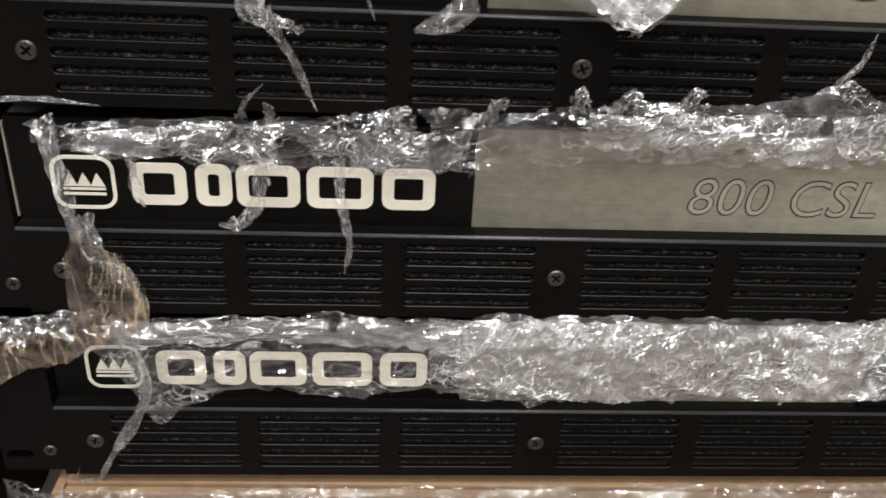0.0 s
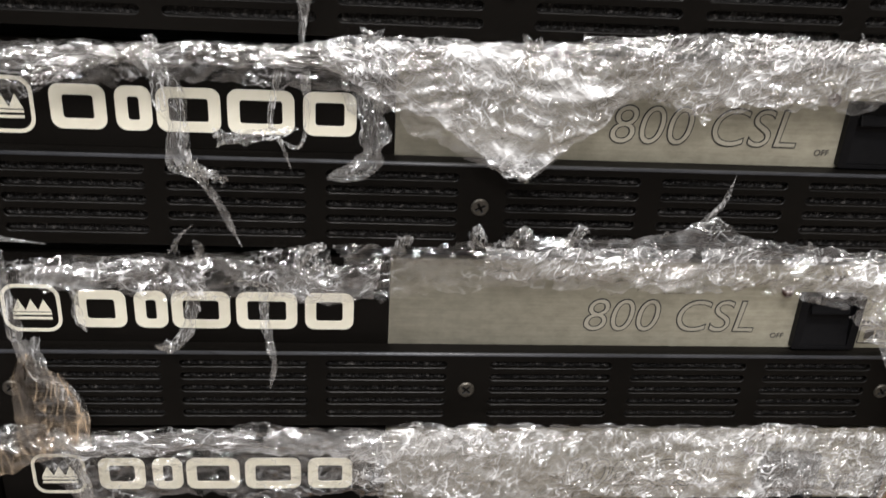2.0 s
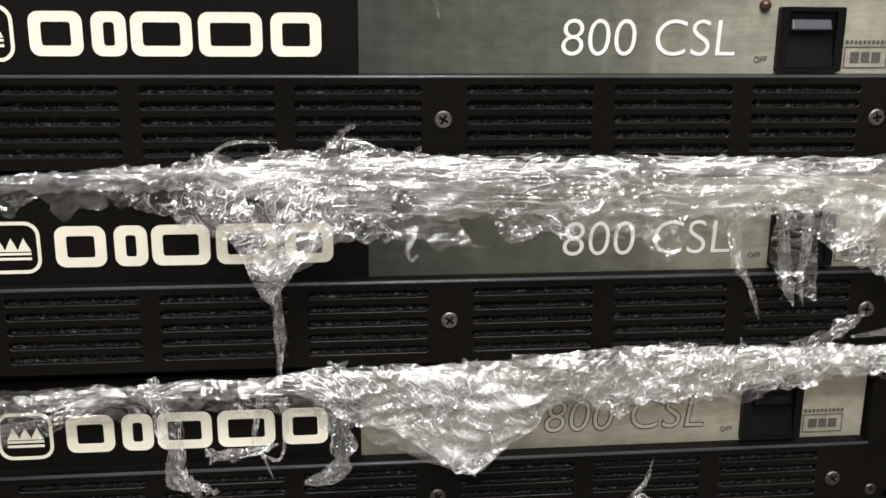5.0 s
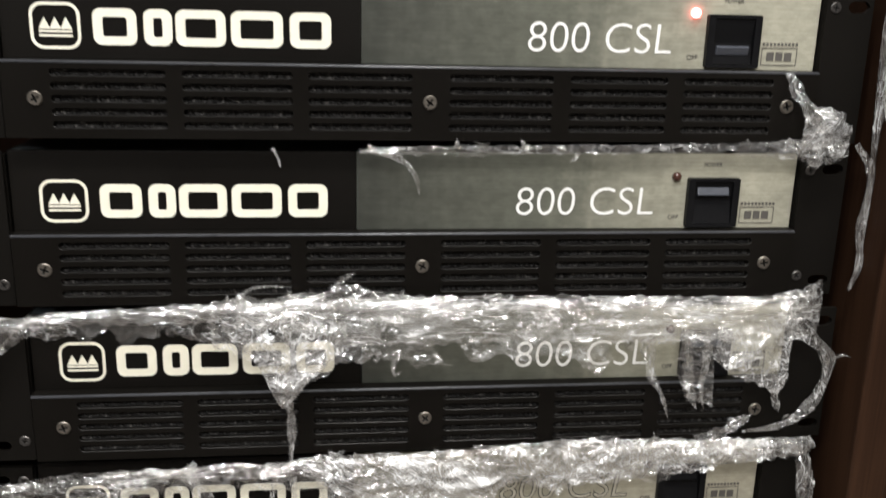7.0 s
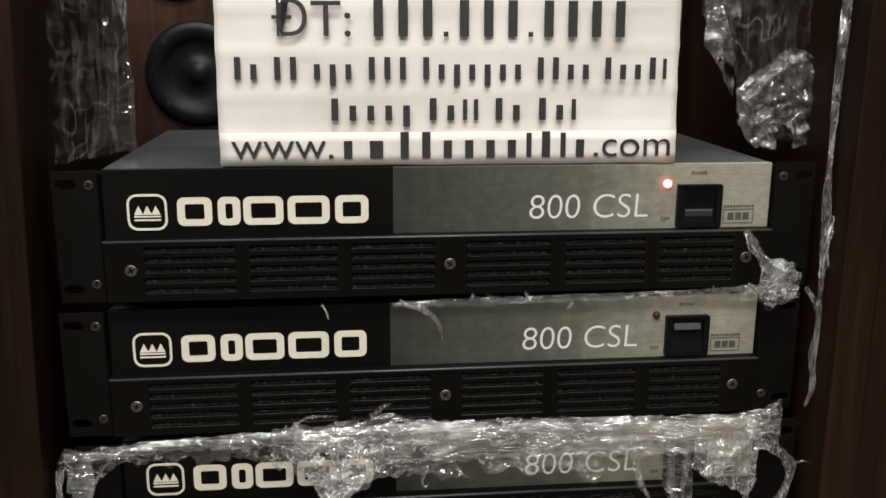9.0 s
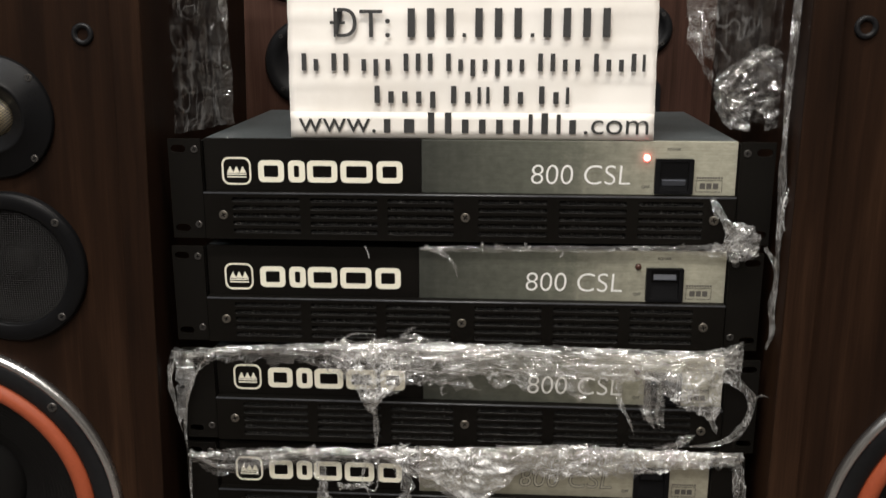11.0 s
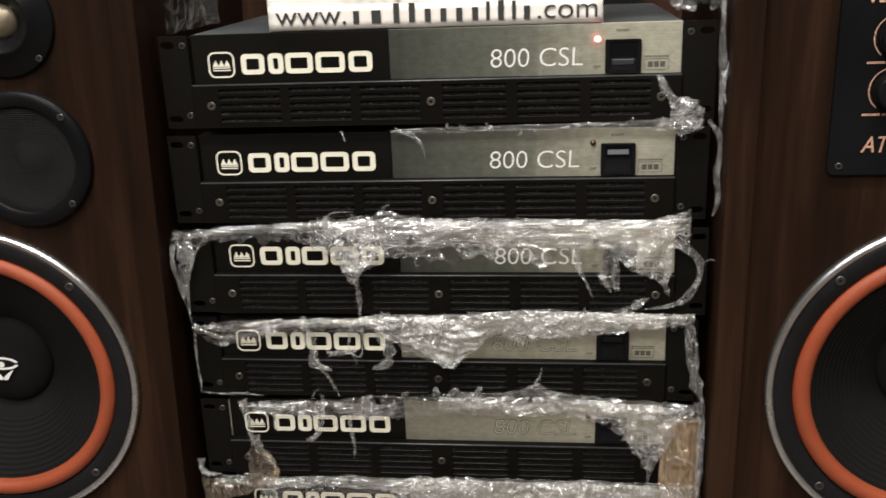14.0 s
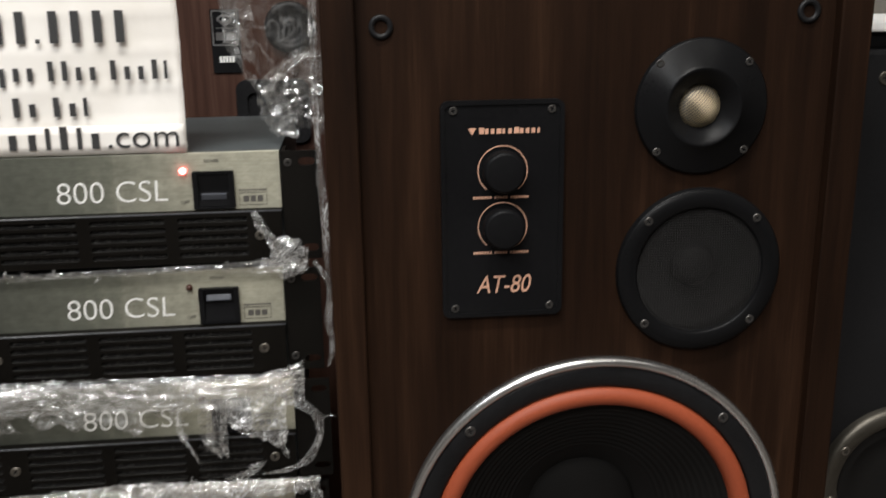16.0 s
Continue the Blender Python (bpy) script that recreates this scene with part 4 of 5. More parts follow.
def sheet(top, bottom, y0, seed, bulge=0.0065, ragged=0.0022, tight=0.4, amp=1.0, gaps=0.35, step=0.0014, upright=False):
    """A torn sheet between an upper and a lower outline in x and z."""
    bm = bmesh.new()
    x0, x1 = max(top[0][0], bottom[0][0]), min(top[-1][0], bottom[-1][0])
    nx = max(4, int((x1 - x0) / step))
    tall = max(lerp_at(top, x0 + (x1 - x0) * i / 40) - lerp_at(bottom, x0 + (x1 - x0) * i / 40) for i in range(41))
    nz = max(4, min(70, int(tall / step)))
    cols = []
    for i in range(nx + 1):
        x = x0 + (x1 - x0) * i / nx
        zt = lerp_at(top, x) + ragged * (0.7 * noise.noise(Vector((x * 70, seed, 0))) + 0.6 * noise.noise(Vector((x * 260, seed, 3))))
        zb = lerp_at(bottom, x) + ragged * (1.3 * noise.noise(Vector((x * 60, seed, 5))) + 1.0 * noise.noise(Vector((x * 230, seed, 8))))
        zb = min(zb, zt - 0.0008)
        ends = min(1.0, min(x - x0, x1 - x) / 0.012)
        col = []
        for j in range(nz + 1):
            v = j / nz
            z = zt + (zb - zt) * v
            xx = x + 0.0022 * noise.noise(Vector((x * 60, z * 60, seed + 20)))
            off = crumple(z, x, seed, tight) if upright else crumple(x, z, seed, tight)
            y = y0 - bulge * (1 - (1 - min(1, 0.08 + v * 1.6)) ** 2) * (1 - 0.25 * v) * (0.6 + 0.8 * noise.noise(Vector((x * 25, z * 20, seed + 30)))) - (off + 0.0018) * amp * (0.3 + 0.7 * ends)
            col.append(bm.verts.new((xx, y, z)))
        cols.append(col)
    for i in range(nx):
        for j in range(nz):
            v = (j + 0.5) / nz
            c = cols[i][j].co
            if gaps and noise.noise(Vector((c.x * 75, c.z * 75, seed + 40))) > 0.62 - gaps * v * v:
                continue
            bm.faces.new((cols[i][j], cols[i + 1][j], cols[i + 1][j + 1], cols[i][j + 1]))
    bmesh.ops.delete(bm, geom=[v for v in bm.verts if not v.link_faces], context="VERTS")
    return bm


def smooth_line(pts, n):
    """Points along a soft line through the given ones."""
    vs = [Vector(p) for p in pts]
    vs = [vs[0] * 2 - vs[1]] + vs + [vs[-1] * 2 - vs[-2]]
    out = []
    for i in range(1, len(vs) - 2):
        a, b, c, d = vs[i - 1:i + 3]
        for k in range(n):
            t = k / n
            out.append(0.5 * ((2 * b) + (c - a) * t + (2 * a - 5 * b + 4 * c - d) * t * t + (3 * b - a - 3 * c + d) * t ** 3))
    return out + [vs[-2]]


def ribbon(pts, w0, w1, seed, folds=2.2, cross=9):
    """A twisted, gathered strand of film along x, y, z points."""
    line = smooth_line(pts, 12)
    bm = bmesh.new()
    rows = []
    for i, p in enumerate(line):
        t = i / (len(line) - 1)
        along = (line[min(i + 1, len(line) - 1)] - line[max(i - 1, 0)]).normalized()
        side = along.cross(Vector((0, -1, 0)))
        side = side.normalized() if side.length > 1e-4 else Vector((1, 0, 0))
        out = side.cross(along)
        w = (w0 + (w1 - w0) * t ** 0.38) * (1 + 0.55 * noise.noise(Vector((t * 7, seed, 2)))) * (1 - 0.8 * max(0, (t - 0.72) / 0.28) ** 1.6)
        spin = 1.3 * noise.noise(Vector((t * 5, seed, 7)))
        row = []
        for k in range(cross):
            u = k / (cross - 1) - 0.5
            fold = w * (0.24 * math.sin(u * 6.28 * folds + 5 * noise.noise(Vector((t * 2, seed, 4)))) + 0.22 * noise.noise(Vector((u * 9, t * 7, seed))))
            a, b = u * w * math.cos(spin) - fold * math.sin(spin), u * w * math.sin(spin) * 0.6 + fold * math.cos(spin)
            row.append(bm.verts.new(p + side * a + out * b + along * (0.2 * w * noise.noise(Vector((u * 5, t * 9, seed + 3))))))
        rows.append(row)
    for a, b in zip(rows, rows[1:]):
        for k in range(cross - 1):
            bm.faces.new((a[k], a[k + 1], b[k + 1], b[k]))
    return bm


def wisps(top, bottom, y0, seed):
    """Short torn tips along the two edges of a sheet."""
    rng = random.Random(int(seed * 100))
    x0, x1 = max(top[0][0], bottom[0][0]), min(top[-1][0], bottom[-1][0])
    bm, n = bmesh.new(), int((x1 - x0) / 0.040)
    for i in range(n):
        x = rng.uniform(x0 + 0.004, x1 - 0.004)
        upper = rng.random() < 0.6
        z = lerp_at(top if upper else bottom, x)
        reach = rng.uniform(0.0015, 0.0042) * (1 if upper else -1)
        lean = rng.uniform(-0.006, 0.006)
        yy = y0 - rng.uniform(0, 0.003)
        merge(bm, ribbon(((x, yy, z - reach * 0.5), (x + lean * 0.4, yy - 0.002, z + reach * 0.3), (x + lean, yy - rng.uniform(0, 0.003), z + reach)), rng.uniform(0.005, 0.011), 0.0012, rng.uniform(0, 90), 1.4, 5))
    return bm if n else None


def cut_off(pts, xa, xb):
    """The stretch of an outline between two places along x."""
    kept = [p for p in pts if xa < p[0] < xb]
    head = [(xa, lerp_at(pts, xa))] if pts[0][0] < xa else []
    tail = [(xb, lerp_at(pts, xb))] if pts[-1][0] > xb else []
    return head + kept + tail


FILM_COUNT = [0]


def moved(p, xs, dz):
    """A point slid along the stack, by pairs of x before and after, and by dz."""
    return (float(np.interp(p[0], xs[0], xs[1])),) + tuple(p[1:-1]) + (p[-1] + dz,)


SAME = ((-1.0, 1.0), (-1.0, 1.0))
WIDER = ((-0.25, -0.24, -0.18, 0.0, 0.16, 0.20, 0.24), (-0.247, -0.237, -0.190, 0.0, 0.169, 0.207, 0.245))
LOW = ((-0.25, -0.225, -0.175, 0.132, 0.24), (-0.25, -0.229, -0.181, 0.135, 0.243))


def film_wrap(label, sheets, strands, kind_of="torn_film_wrap", xs=SAME, dz=0.0):
    """One band of torn film: its sheets in layers and its loose strands."""
    w = thing(kind_of, pose(0, 0, 0), label, "plastic film", "torn film on the stack")
    FILM_COUNT[0] += 1
    s = 17.3 * FILM_COUNT[0]
    for k, (top, bottom, y0, opts) in enumerate(sheets):
        opts = dict(opts)
        top, bottom = [moved(p, xs, dz) for p in top], [moved(p, xs, dz) for p in bottom]
        mat, fringed = opts.pop("mat", M_FILM), opts.pop("fringed", True)
        split = opts.pop("clear_to", None)
        if split is not None:
            part("film_sheet", sheet(cut_off(top, -9, split), cut_off(bottom, -9, split), y0, s + 3.1 * k, **opts), M_FILM_CLEAR, w, smooth=True)
            top, bottom = cut_off(top, split - 0.003, 9), cut_off(bottom, split - 0.003, 9)
        part("film_sheet", sheet(top, bottom, y0, s + 3.1 * k, **opts), mat, w, smooth=True)
        if mat is M_FILM and fringed:
            fringe = wisps(top, bottom, y0 - 0.003, s + k)
            if fringe:
                tagged(part("film_fringe", fringe, M_FILM, w, smooth=True), kind="stuff")
    for k, (pts, w0, w1) in enumerate(strands):
        part("film_strand", ribbon([moved(p, xs, dz) for p in pts], w0 * 0.85, w1 * 0.85, s + 50 + 2.7 * k), M_FILM_STRAND, w, smooth=True)
    return w


Y = -0.006
# between the first and second amplifier
film_wrap(
    "thin torn clear film along the seam under the top amplifier",
    [(((-0.034, 0.541), (0.02, 0.543), (0.09, 0.544), (0.16, 0.545), (0.222, 0.549)), ((-0.034, 0.538), (0.02, 0.537), (0.09, 0.539), (0.16, 0.540), (0.222, 0.534)), 0.001, dict(bulge=0.001, ragged=0.0014, amp=0.5, gaps=0.1, step=0.001)),
     (((0.206, 0.559), (0.216, 0.566), (0.233, 0.562)), ((0.206, 0.542), (0.216, 0.533), (0.233, 0.541)), -0.001, dict(bulge=0.006, gaps=0.2, mat=M_FILM_DENSE))],
    [(((-0.030, -0.002, 0.541), (-0.016, -0.007, 0.538), (-0.006, -0.009, 0.530), (-0.003, -0.009, 0.518)), 0.007, 0.003),
     (((-0.079, -0.001, 0.541), (-0.076, -0.004, 0.536), (-0.075, -0.004, 0.531)), 0.003, 0.0012),
     (((0.196, 0.000, 0.584), (0.202, -0.004, 0.572), (0.212, -0.007, 0.558), (0.222, -0.006, 0.546)), 0.006, 0.009),
     (((0.199, 0.000, 0.546), (0.216, -0.004, 0.541), (0.234, -0.002, 0.546)), 0.010, 0.012)],
)
# between the second and third
film_wrap(
    "wide band of torn crumpled clear film across two amplifiers",
    [(((-0.243, 0.449), (-0.205, 0.453), (-0.153, 0.457), (-0.082, 0.463), (-0.058, 0.465), (-0.037, 0.471), (-0.026, 0.466), (-0.015, 0.464), (0.030, 0.459), (0.11, 0.459), (0.176, 0.458), (0.205, 0.462), (0.226, 0.468)),
      ((-0.243, 0.432), (-0.206, 0.440), (-0.165, 0.443), (-0.127, 0.441), (-0.092, 0.428), (-0.074, 0.406), (-0.059, 0.414), (-0.040, 0.426), (-0.015, 0.427), (0.016, 0.421), (0.048, 0.426), (0.08, 0.427), (0.10, 0.418), (0.112, 0.429), (0.14, 0.434), (0.20, 0.438), (0.226, 0.440)), Y, dict(tight=0.35, ragged=0.0036, clear_to=-0.11)),
     (((-0.10, 0.460), (-0.037, 0.463), (0.05, 0.459), (0.17, 0.459), (0.222, 0.468)), ((-0.10, 0.450), (-0.037, 0.438), (0.05, 0.436), (0.17, 0.437), (0.222, 0.448)), Y - 0.003, dict(tight=0.85, gaps=0.1, mat=M_FILM_TIGHT)),
     (((-0.243, 0.450), (-0.15, 0.457), (0.0, 0.462), (0.226, 0.460)), ((-0.243, 0.444), (-0.15, 0.449), (0.0, 0.450), (0.226, 0.448)), Y + 0.002, dict(tight=0.95, gaps=0.0, bulge=0.007, mat=M_FILM_TIGHT)),
     (((-0.108, 0.450), (-0.074, 0.455), (-0.040, 0.449)), ((-0.108, 0.445), (-0.092, 0.432), (-0.0745, 0.400), (-0.060, 0.420), (-0.040, 0.436)), Y - 0.0045, dict(tight=0.2, gaps=0.05, bulge=0.005, ragged=0.001, mat=M_FILM_DENSE)),
     (((0.166, 0.448), (0.19, 0.452), (0.212, 0.450)), ((0.166, 0.425), (0.178, 0.415), (0.195, 0.408), (0.205, 0.400), (0.212, 0.412)), Y - 0.002, dict(gaps=0.2, bulge=0.006, mat=M_FILM_DENSE)),
     (((0.1445, 0.445), (0.155, 0.446), (0.1665, 0.445)), ((0.1445, 0.416), (0.150, 0.402), (0.158, 0.400), (0.1665, 0.396)), Y - 0.004, dict(tight=0.0, gaps=0.0, bulge=0.008, ragged=0.0012, mat=M_FILM_CLEAR)),
     (((-0.243, 0.449), (-0.226, 0.446)), ((-0.243, 0.380), (-0.226, 0.420)), Y + 0.003, dict(gaps=0.1, mat=M_FILM_TIGHT, tight=0.3))],
    [(((-0.074, Y, 0.425), (-0.0735, Y - 0.002, 0.400), (-0.0715, Y - 0.001, 0.385), (-0.073, Y, 0.360)), 0.012, 0.0042),
     (((0.129, Y, 0.436), (0.131, Y - 0.004, 0.415), (0.138, Y - 0.005, 0.402), (0.144, Y - 0.003, 0.386)), 0.014, 0.002),
     (((0.152, Y, 0.440), (0.153, Y - 0.003, 0.420), (0.154, Y - 0.005, 0.405), (0.160, Y - 0.003, 0.392)), 0.010, 0.006),
     (((0.164, Y, 0.440), (0.163, Y - 0.003, 0.420), (0.161, Y - 0.005, 0.405), (0.164, Y - 0.004, 0.392)), 0.009, 0.003),
     (((0.206, Y, 0.420), (0.207, Y - 0.003, 0.400), (0.211, Y - 0.002, 0.388)), 0.012, 0.004),
     (((0.208, Y - 0.004, 0.440), (0.222, Y - 0.006, 0.436), (0.234, Y - 0.005, 0.424), (0.236, Y - 0.003, 0.408), (0.228, Y - 0.003, 0.390), (0.212, Y - 0.004, 0.380), (0.190, Y - 0.002, 0.376)), 0.010, 0.008),
     (((0.236, Y, 0.418), (0.244, Y - 0.004, 0.424), (0.249, Y - 0.006, 0.423)), 0.005, 0.001),
     (((-0.205, Y, 0.452), (-0.222, Y - 0.002, 0.434), (-0.232, Y - 0.003, 0.410), (-0.238, Y - 0.002, 0.380), (-0.238, Y, 0.356)), 0.004, 0.0035),
     (((-0.243, Y, 0.447), (-0.249, Y, 0.425), (-0.246, Y, 0.400), (-0.241, Y, 0.372)), 0.008, 0.004),
     (((-0.100, Y - 0.003, 0.462), (-0.075, Y - 0.005, 0.446), (-0.070, Y - 0.005, 0.425)), 0.005, 0.004),
     (((-0.048, Y - 0.001, 0.466), (-0.042, Y - 0.003, 0.473), (-0.036, Y - 0.004, 0.476)), 0.008, 0.002),
     (((-0.012, Y - 0.002, 0.429), (-0.016, Y - 0.006, 0.423), (-0.015, Y - 0.007, 0.418), (-0.011, Y - 0.006, 0.420)), 0.003, 0.002),
     (((-0.098, Y - 0.001, 0.462), (-0.088, Y - 0.003, 0.468), (-0.070, Y - 0.003, 0.468)), 0.004, 0.001)],
)
# between the third and fourth
film_wrap(
    "band of torn clear film with a hanging fan and loose threads",
    [(((-0.240, 0.357), (-0.18, 0.365), (-0.121, 0.366), (-0.086, 0.366), (-0.063, 0.368), (-0.047, 0.372), (0.008, 0.371), (0.04, 0.373), (0.063, 0.377), (0.094, 0.378), (0.154, 0.376), (0.228, 0.374)),
      ((-0.240, 0.353), (-0.215, 0.341), (-0.182, 0.340), (-0.156, 0.348), (-0.123, 0.353), (-0.077, 0.352), (-0.051, 0.350), (-0.023, 0.333), (0.012, 0.317), (0.034, 0.338), (0.049, 0.353), (0.077, 0.345), (0.099, 0.350), (0.133, 0.350), (0.156, 0.361), (0.19, 0.361), (0.228, 0.364)), Y, dict(tight=0.4, clear_to=-0.055)),
     (((-0.063, 0.367), (-0.04, 0.371), (0.01, 0.369), (0.05, 0.368)), ((-0.063, 0.360), (-0.030, 0.345), (0.012, 0.319), (0.030, 0.336), (0.05, 0.354)), Y - 0.003, dict(tight=0.1, gaps=0.05, bulge=0.007, mat=M_FILM_FAN)),
     (((0.03, 0.374), (0.07, 0.378), (0.15, 0.376), (0.228, 0.373)), ((0.03, 0.356), (0.07, 0.350), (0.15, 0.356), (0.228, 0.367)), Y - 0.002, dict(tight=0.3, gaps=0.2, mat=M_FILM_DENSE)),
     (((-0.240, 0.357), (-0.1, 0.366), (0.1, 0.375), (0.228, 0.373)), ((-0.240, 0.352), (-0.1, 0.358), (0.1, 0.364), (0.228, 0.366)), Y + 0.002, dict(tight=0.95, gaps=0.0, bulge=0.006, mat=M_FILM_TIGHT))],
    [(((-0.124, Y - 0.004, 0.366), (-0.117, Y - 0.007, 0.354), (-0.112, Y - 0.008, 0.337), (-0.112, Y - 0.008, 0.324), (-0.107, Y - 0.007, 0.316)), 0.013, 0.010),
     (((-0.108, Y - 0.006, 0.322), (-0.104, Y - 0.006, 0.313), (-0.098, Y - 0.004, 0.300), (-0.092, Y - 0.002, 0.284)), 0.009, 0.003),
     (((-0.110, Y - 0.004, 0.318), (-0.100, Y - 0.007, 0.316), (-0.095, Y - 0.008, 0.315)), 0.009, 0.004),
     (((-0.077, Y, 0.356), (-0.080, Y - 0.003, 0.338), (-0.076, Y - 0.004, 0.328), (-0.073, Y - 0.003, 0.318)), 0.005, 0.0016),
     (((-0.068, Y, 0.356), (-0.067, Y - 0.003, 0.340), (-0.070, Y - 0.004, 0.328), (-0.078, Y - 0.003, 0.331)), 0.005, 0.0015),
     (((-0.100, Y - 0.003, 0.330), (-0.086, Y - 0.005, 0.332), (-0.070, Y - 0.003, 0.335)), 0.012, 0.004),
     (((-0.048, Y, 0.350), (-0.043, Y - 0.004, 0.335), (-0.046, Y - 0.006, 0.322), (-0.060, Y - 0.003, 0.315)), 0.017, 0.011),
     (((0.222, Y - 0.002, 0.368), (0.226, Y - 0.005, 0.352), (0.228, Y - 0.005, 0.330), (0.231, Y - 0.004, 0.308), (0.240, Y - 0.003, 0.287)), 0.012, 0.012),
     (((-0.238, Y, 0.358), (-0.240, Y - 0.001, 0.330), (-0.240, Y, 0.300), (-0.240, Y, 0.283)), 0.004, 0.003),
     (((-0.240, Y, 0.356), (-0.205, Y - 0.003, 0.345), (-0.165, Y - 0.004, 0.350), (-0.125, Y - 0.004, 0.362)), 0.007, 0.005),
     (((0.155, Y - 0.002, 0.372), (0.175, Y - 0.005, 0.384), (0.186, Y - 0.004, 0.390)), 0.014, 0.006)],
    xs=WIDER, dz=-0.002,
)
# between the fourth and fifth
film_wrap(
    "narrow ragged band of clear film with an upright wisp",
    [(((-0.192, 0.276), (-0.158, 0.280), (-0.119, 0.282), (-0.092, 0.284), (-0.057, 0.288), (-0.03, 0.287), (-0.002, 0.291), (0.036, 0.293), (0.071, 0.296), (0.088, 0.304), (0.107, 0.294), (0.145, 0.291), (0.172, 0.289), (0.236, 0.284)),
      ((-0.192, 0.270), (-0.162, 0.266), (-0.128, 0.263), (-0.082, 0.263), (-0.046, 0.263), (-0.011, 0.268), (0.037, 0.271), (0.087, 0.270), (0.124, 0.271), (0.145, 0.265), (0.162, 0.252), (0.176, 0.235), (0.192, 0.214), (0.205, 0.236), (0.214, 0.262), (0.236, 0.270)), Y, dict(tight=0.4, clear_to=0.02)),
     (((0.0, 0.289), (0.1, 0.292), (0.17, 0.286), (0.232, 0.283)), ((0.0, 0.276), (0.1, 0.275), (0.17, 0.271), (0.232, 0.271)), Y - 0.003, dict(tight=0.75, gaps=0.05, mat=M_FILM_DENSE)),
     (((-0.187, 0.277), (-0.11, 0.281), (-0.04, 0.280)), ((-0.187, 0.270), (-0.11, 0.266), (-0.04, 0.265)), Y - 0.003, dict(tight=0.1, gaps=0.2)),
     (((0.160, 0.280), (0.19, 0.278), (0.214, 0.272)), ((0.160, 0.256), (0.180, 0.232), (0.200, 0.232), (0.214, 0.256)), Y - 0.003, dict(tight=0.1, gaps=0.1, bulge=0.008))],
    [(((-0.240, Y + 0.004, 0.2835), (-0.215, Y + 0.002, 0.2830), (-0.190, Y, 0.2850), (-0.165, Y - 0.001, 0.2835)), 0.0018, 0.0026),
     (((-0.118, Y - 0.001, 0.281), (-0.116, Y - 0.004, 0.288), (-0.109, Y - 0.006, 0.296)), 0.006, 0.0012),
     (((0.084, Y - 0.001, 0.298), (0.090, Y - 0.005, 0.310), (0.093, Y - 0.006, 0.324)), 0.008, 0.0008),
     (((-0.002, Y - 0.001, 0.288), (-0.003, Y - 0.005, 0.293), (-0.002, Y - 0.004, 0.298)), 0.008, 0.008),
     (((-0.071, Y - 0.002, 0.276), (-0.067, Y - 0.005, 0.285), (-0.060, Y - 0.006, 0.288)), 0.008, 0.006),
     (((-0.034, Y - 0.002, 0.282), (-0.031, Y - 0.005, 0.290), (-0.027, Y - 0.006, 0.292)), 0.009, 0.006),
     (((0.010, Y - 0.002, 0.287), (0.013, Y - 0.005, 0.294), (0.018, Y - 0.006, 0.296)), 0.010, 0.006),
     (((0.032, Y - 0.002, 0.288), (0.036, Y - 0.005, 0.296), (0.040, Y - 0.006, 0.297)), 0.009, 0.005),
     (((-0.110, Y - 0.001, 0.276), (-0.108, Y - 0.004, 0.284), (-0.110, Y - 0.004, 0.288)), 0.007, 0.004),
     (((-0.187, Y - 0.002, 0.278), (-0.182, Y - 0.005, 0.262), (-0.180, Y - 0.005, 0.246), (-0.180, Y - 0.003, 0.228)), 0.011, 0.008),
     (((-0.112, Y - 0.001, 0.266), (-0.113, Y - 0.004, 0.250), (-0.120, Y - 0.005, 0.239), (-0.128, Y - 0.003, 0.238)), 0.008, 0.007),
     (((-0.085, Y - 0.001, 0.266), (-0.084, Y - 0.003, 0.248), (-0.081, Y - 0.005, 0.232), (-0.083, Y - 0.003, 0.217)), 0.006, 0.0035),
     (((-0.157, Y - 0.001, 0.266), (-0.156, Y - 0.003, 0.252), (-0.154, Y - 0.002, 0.244)), 0.006, 0.004),
     (((0.190, Y - 0.002, 0.232), (0.191, Y - 0.004, 0.215), (0.190, Y - 0.002, 0.200)), 0.014, 0.004),
     (((0.236, Y, 0.286), (0.240, Y - 0.003, 0.268), (0.243, Y - 0.003, 0.240), (0.245, Y - 0.002, 0.205), (0.240, Y - 0.002, 0.160)), 0.010, 0.008)],
    xs=WIDER, dz=-0.0025,
)
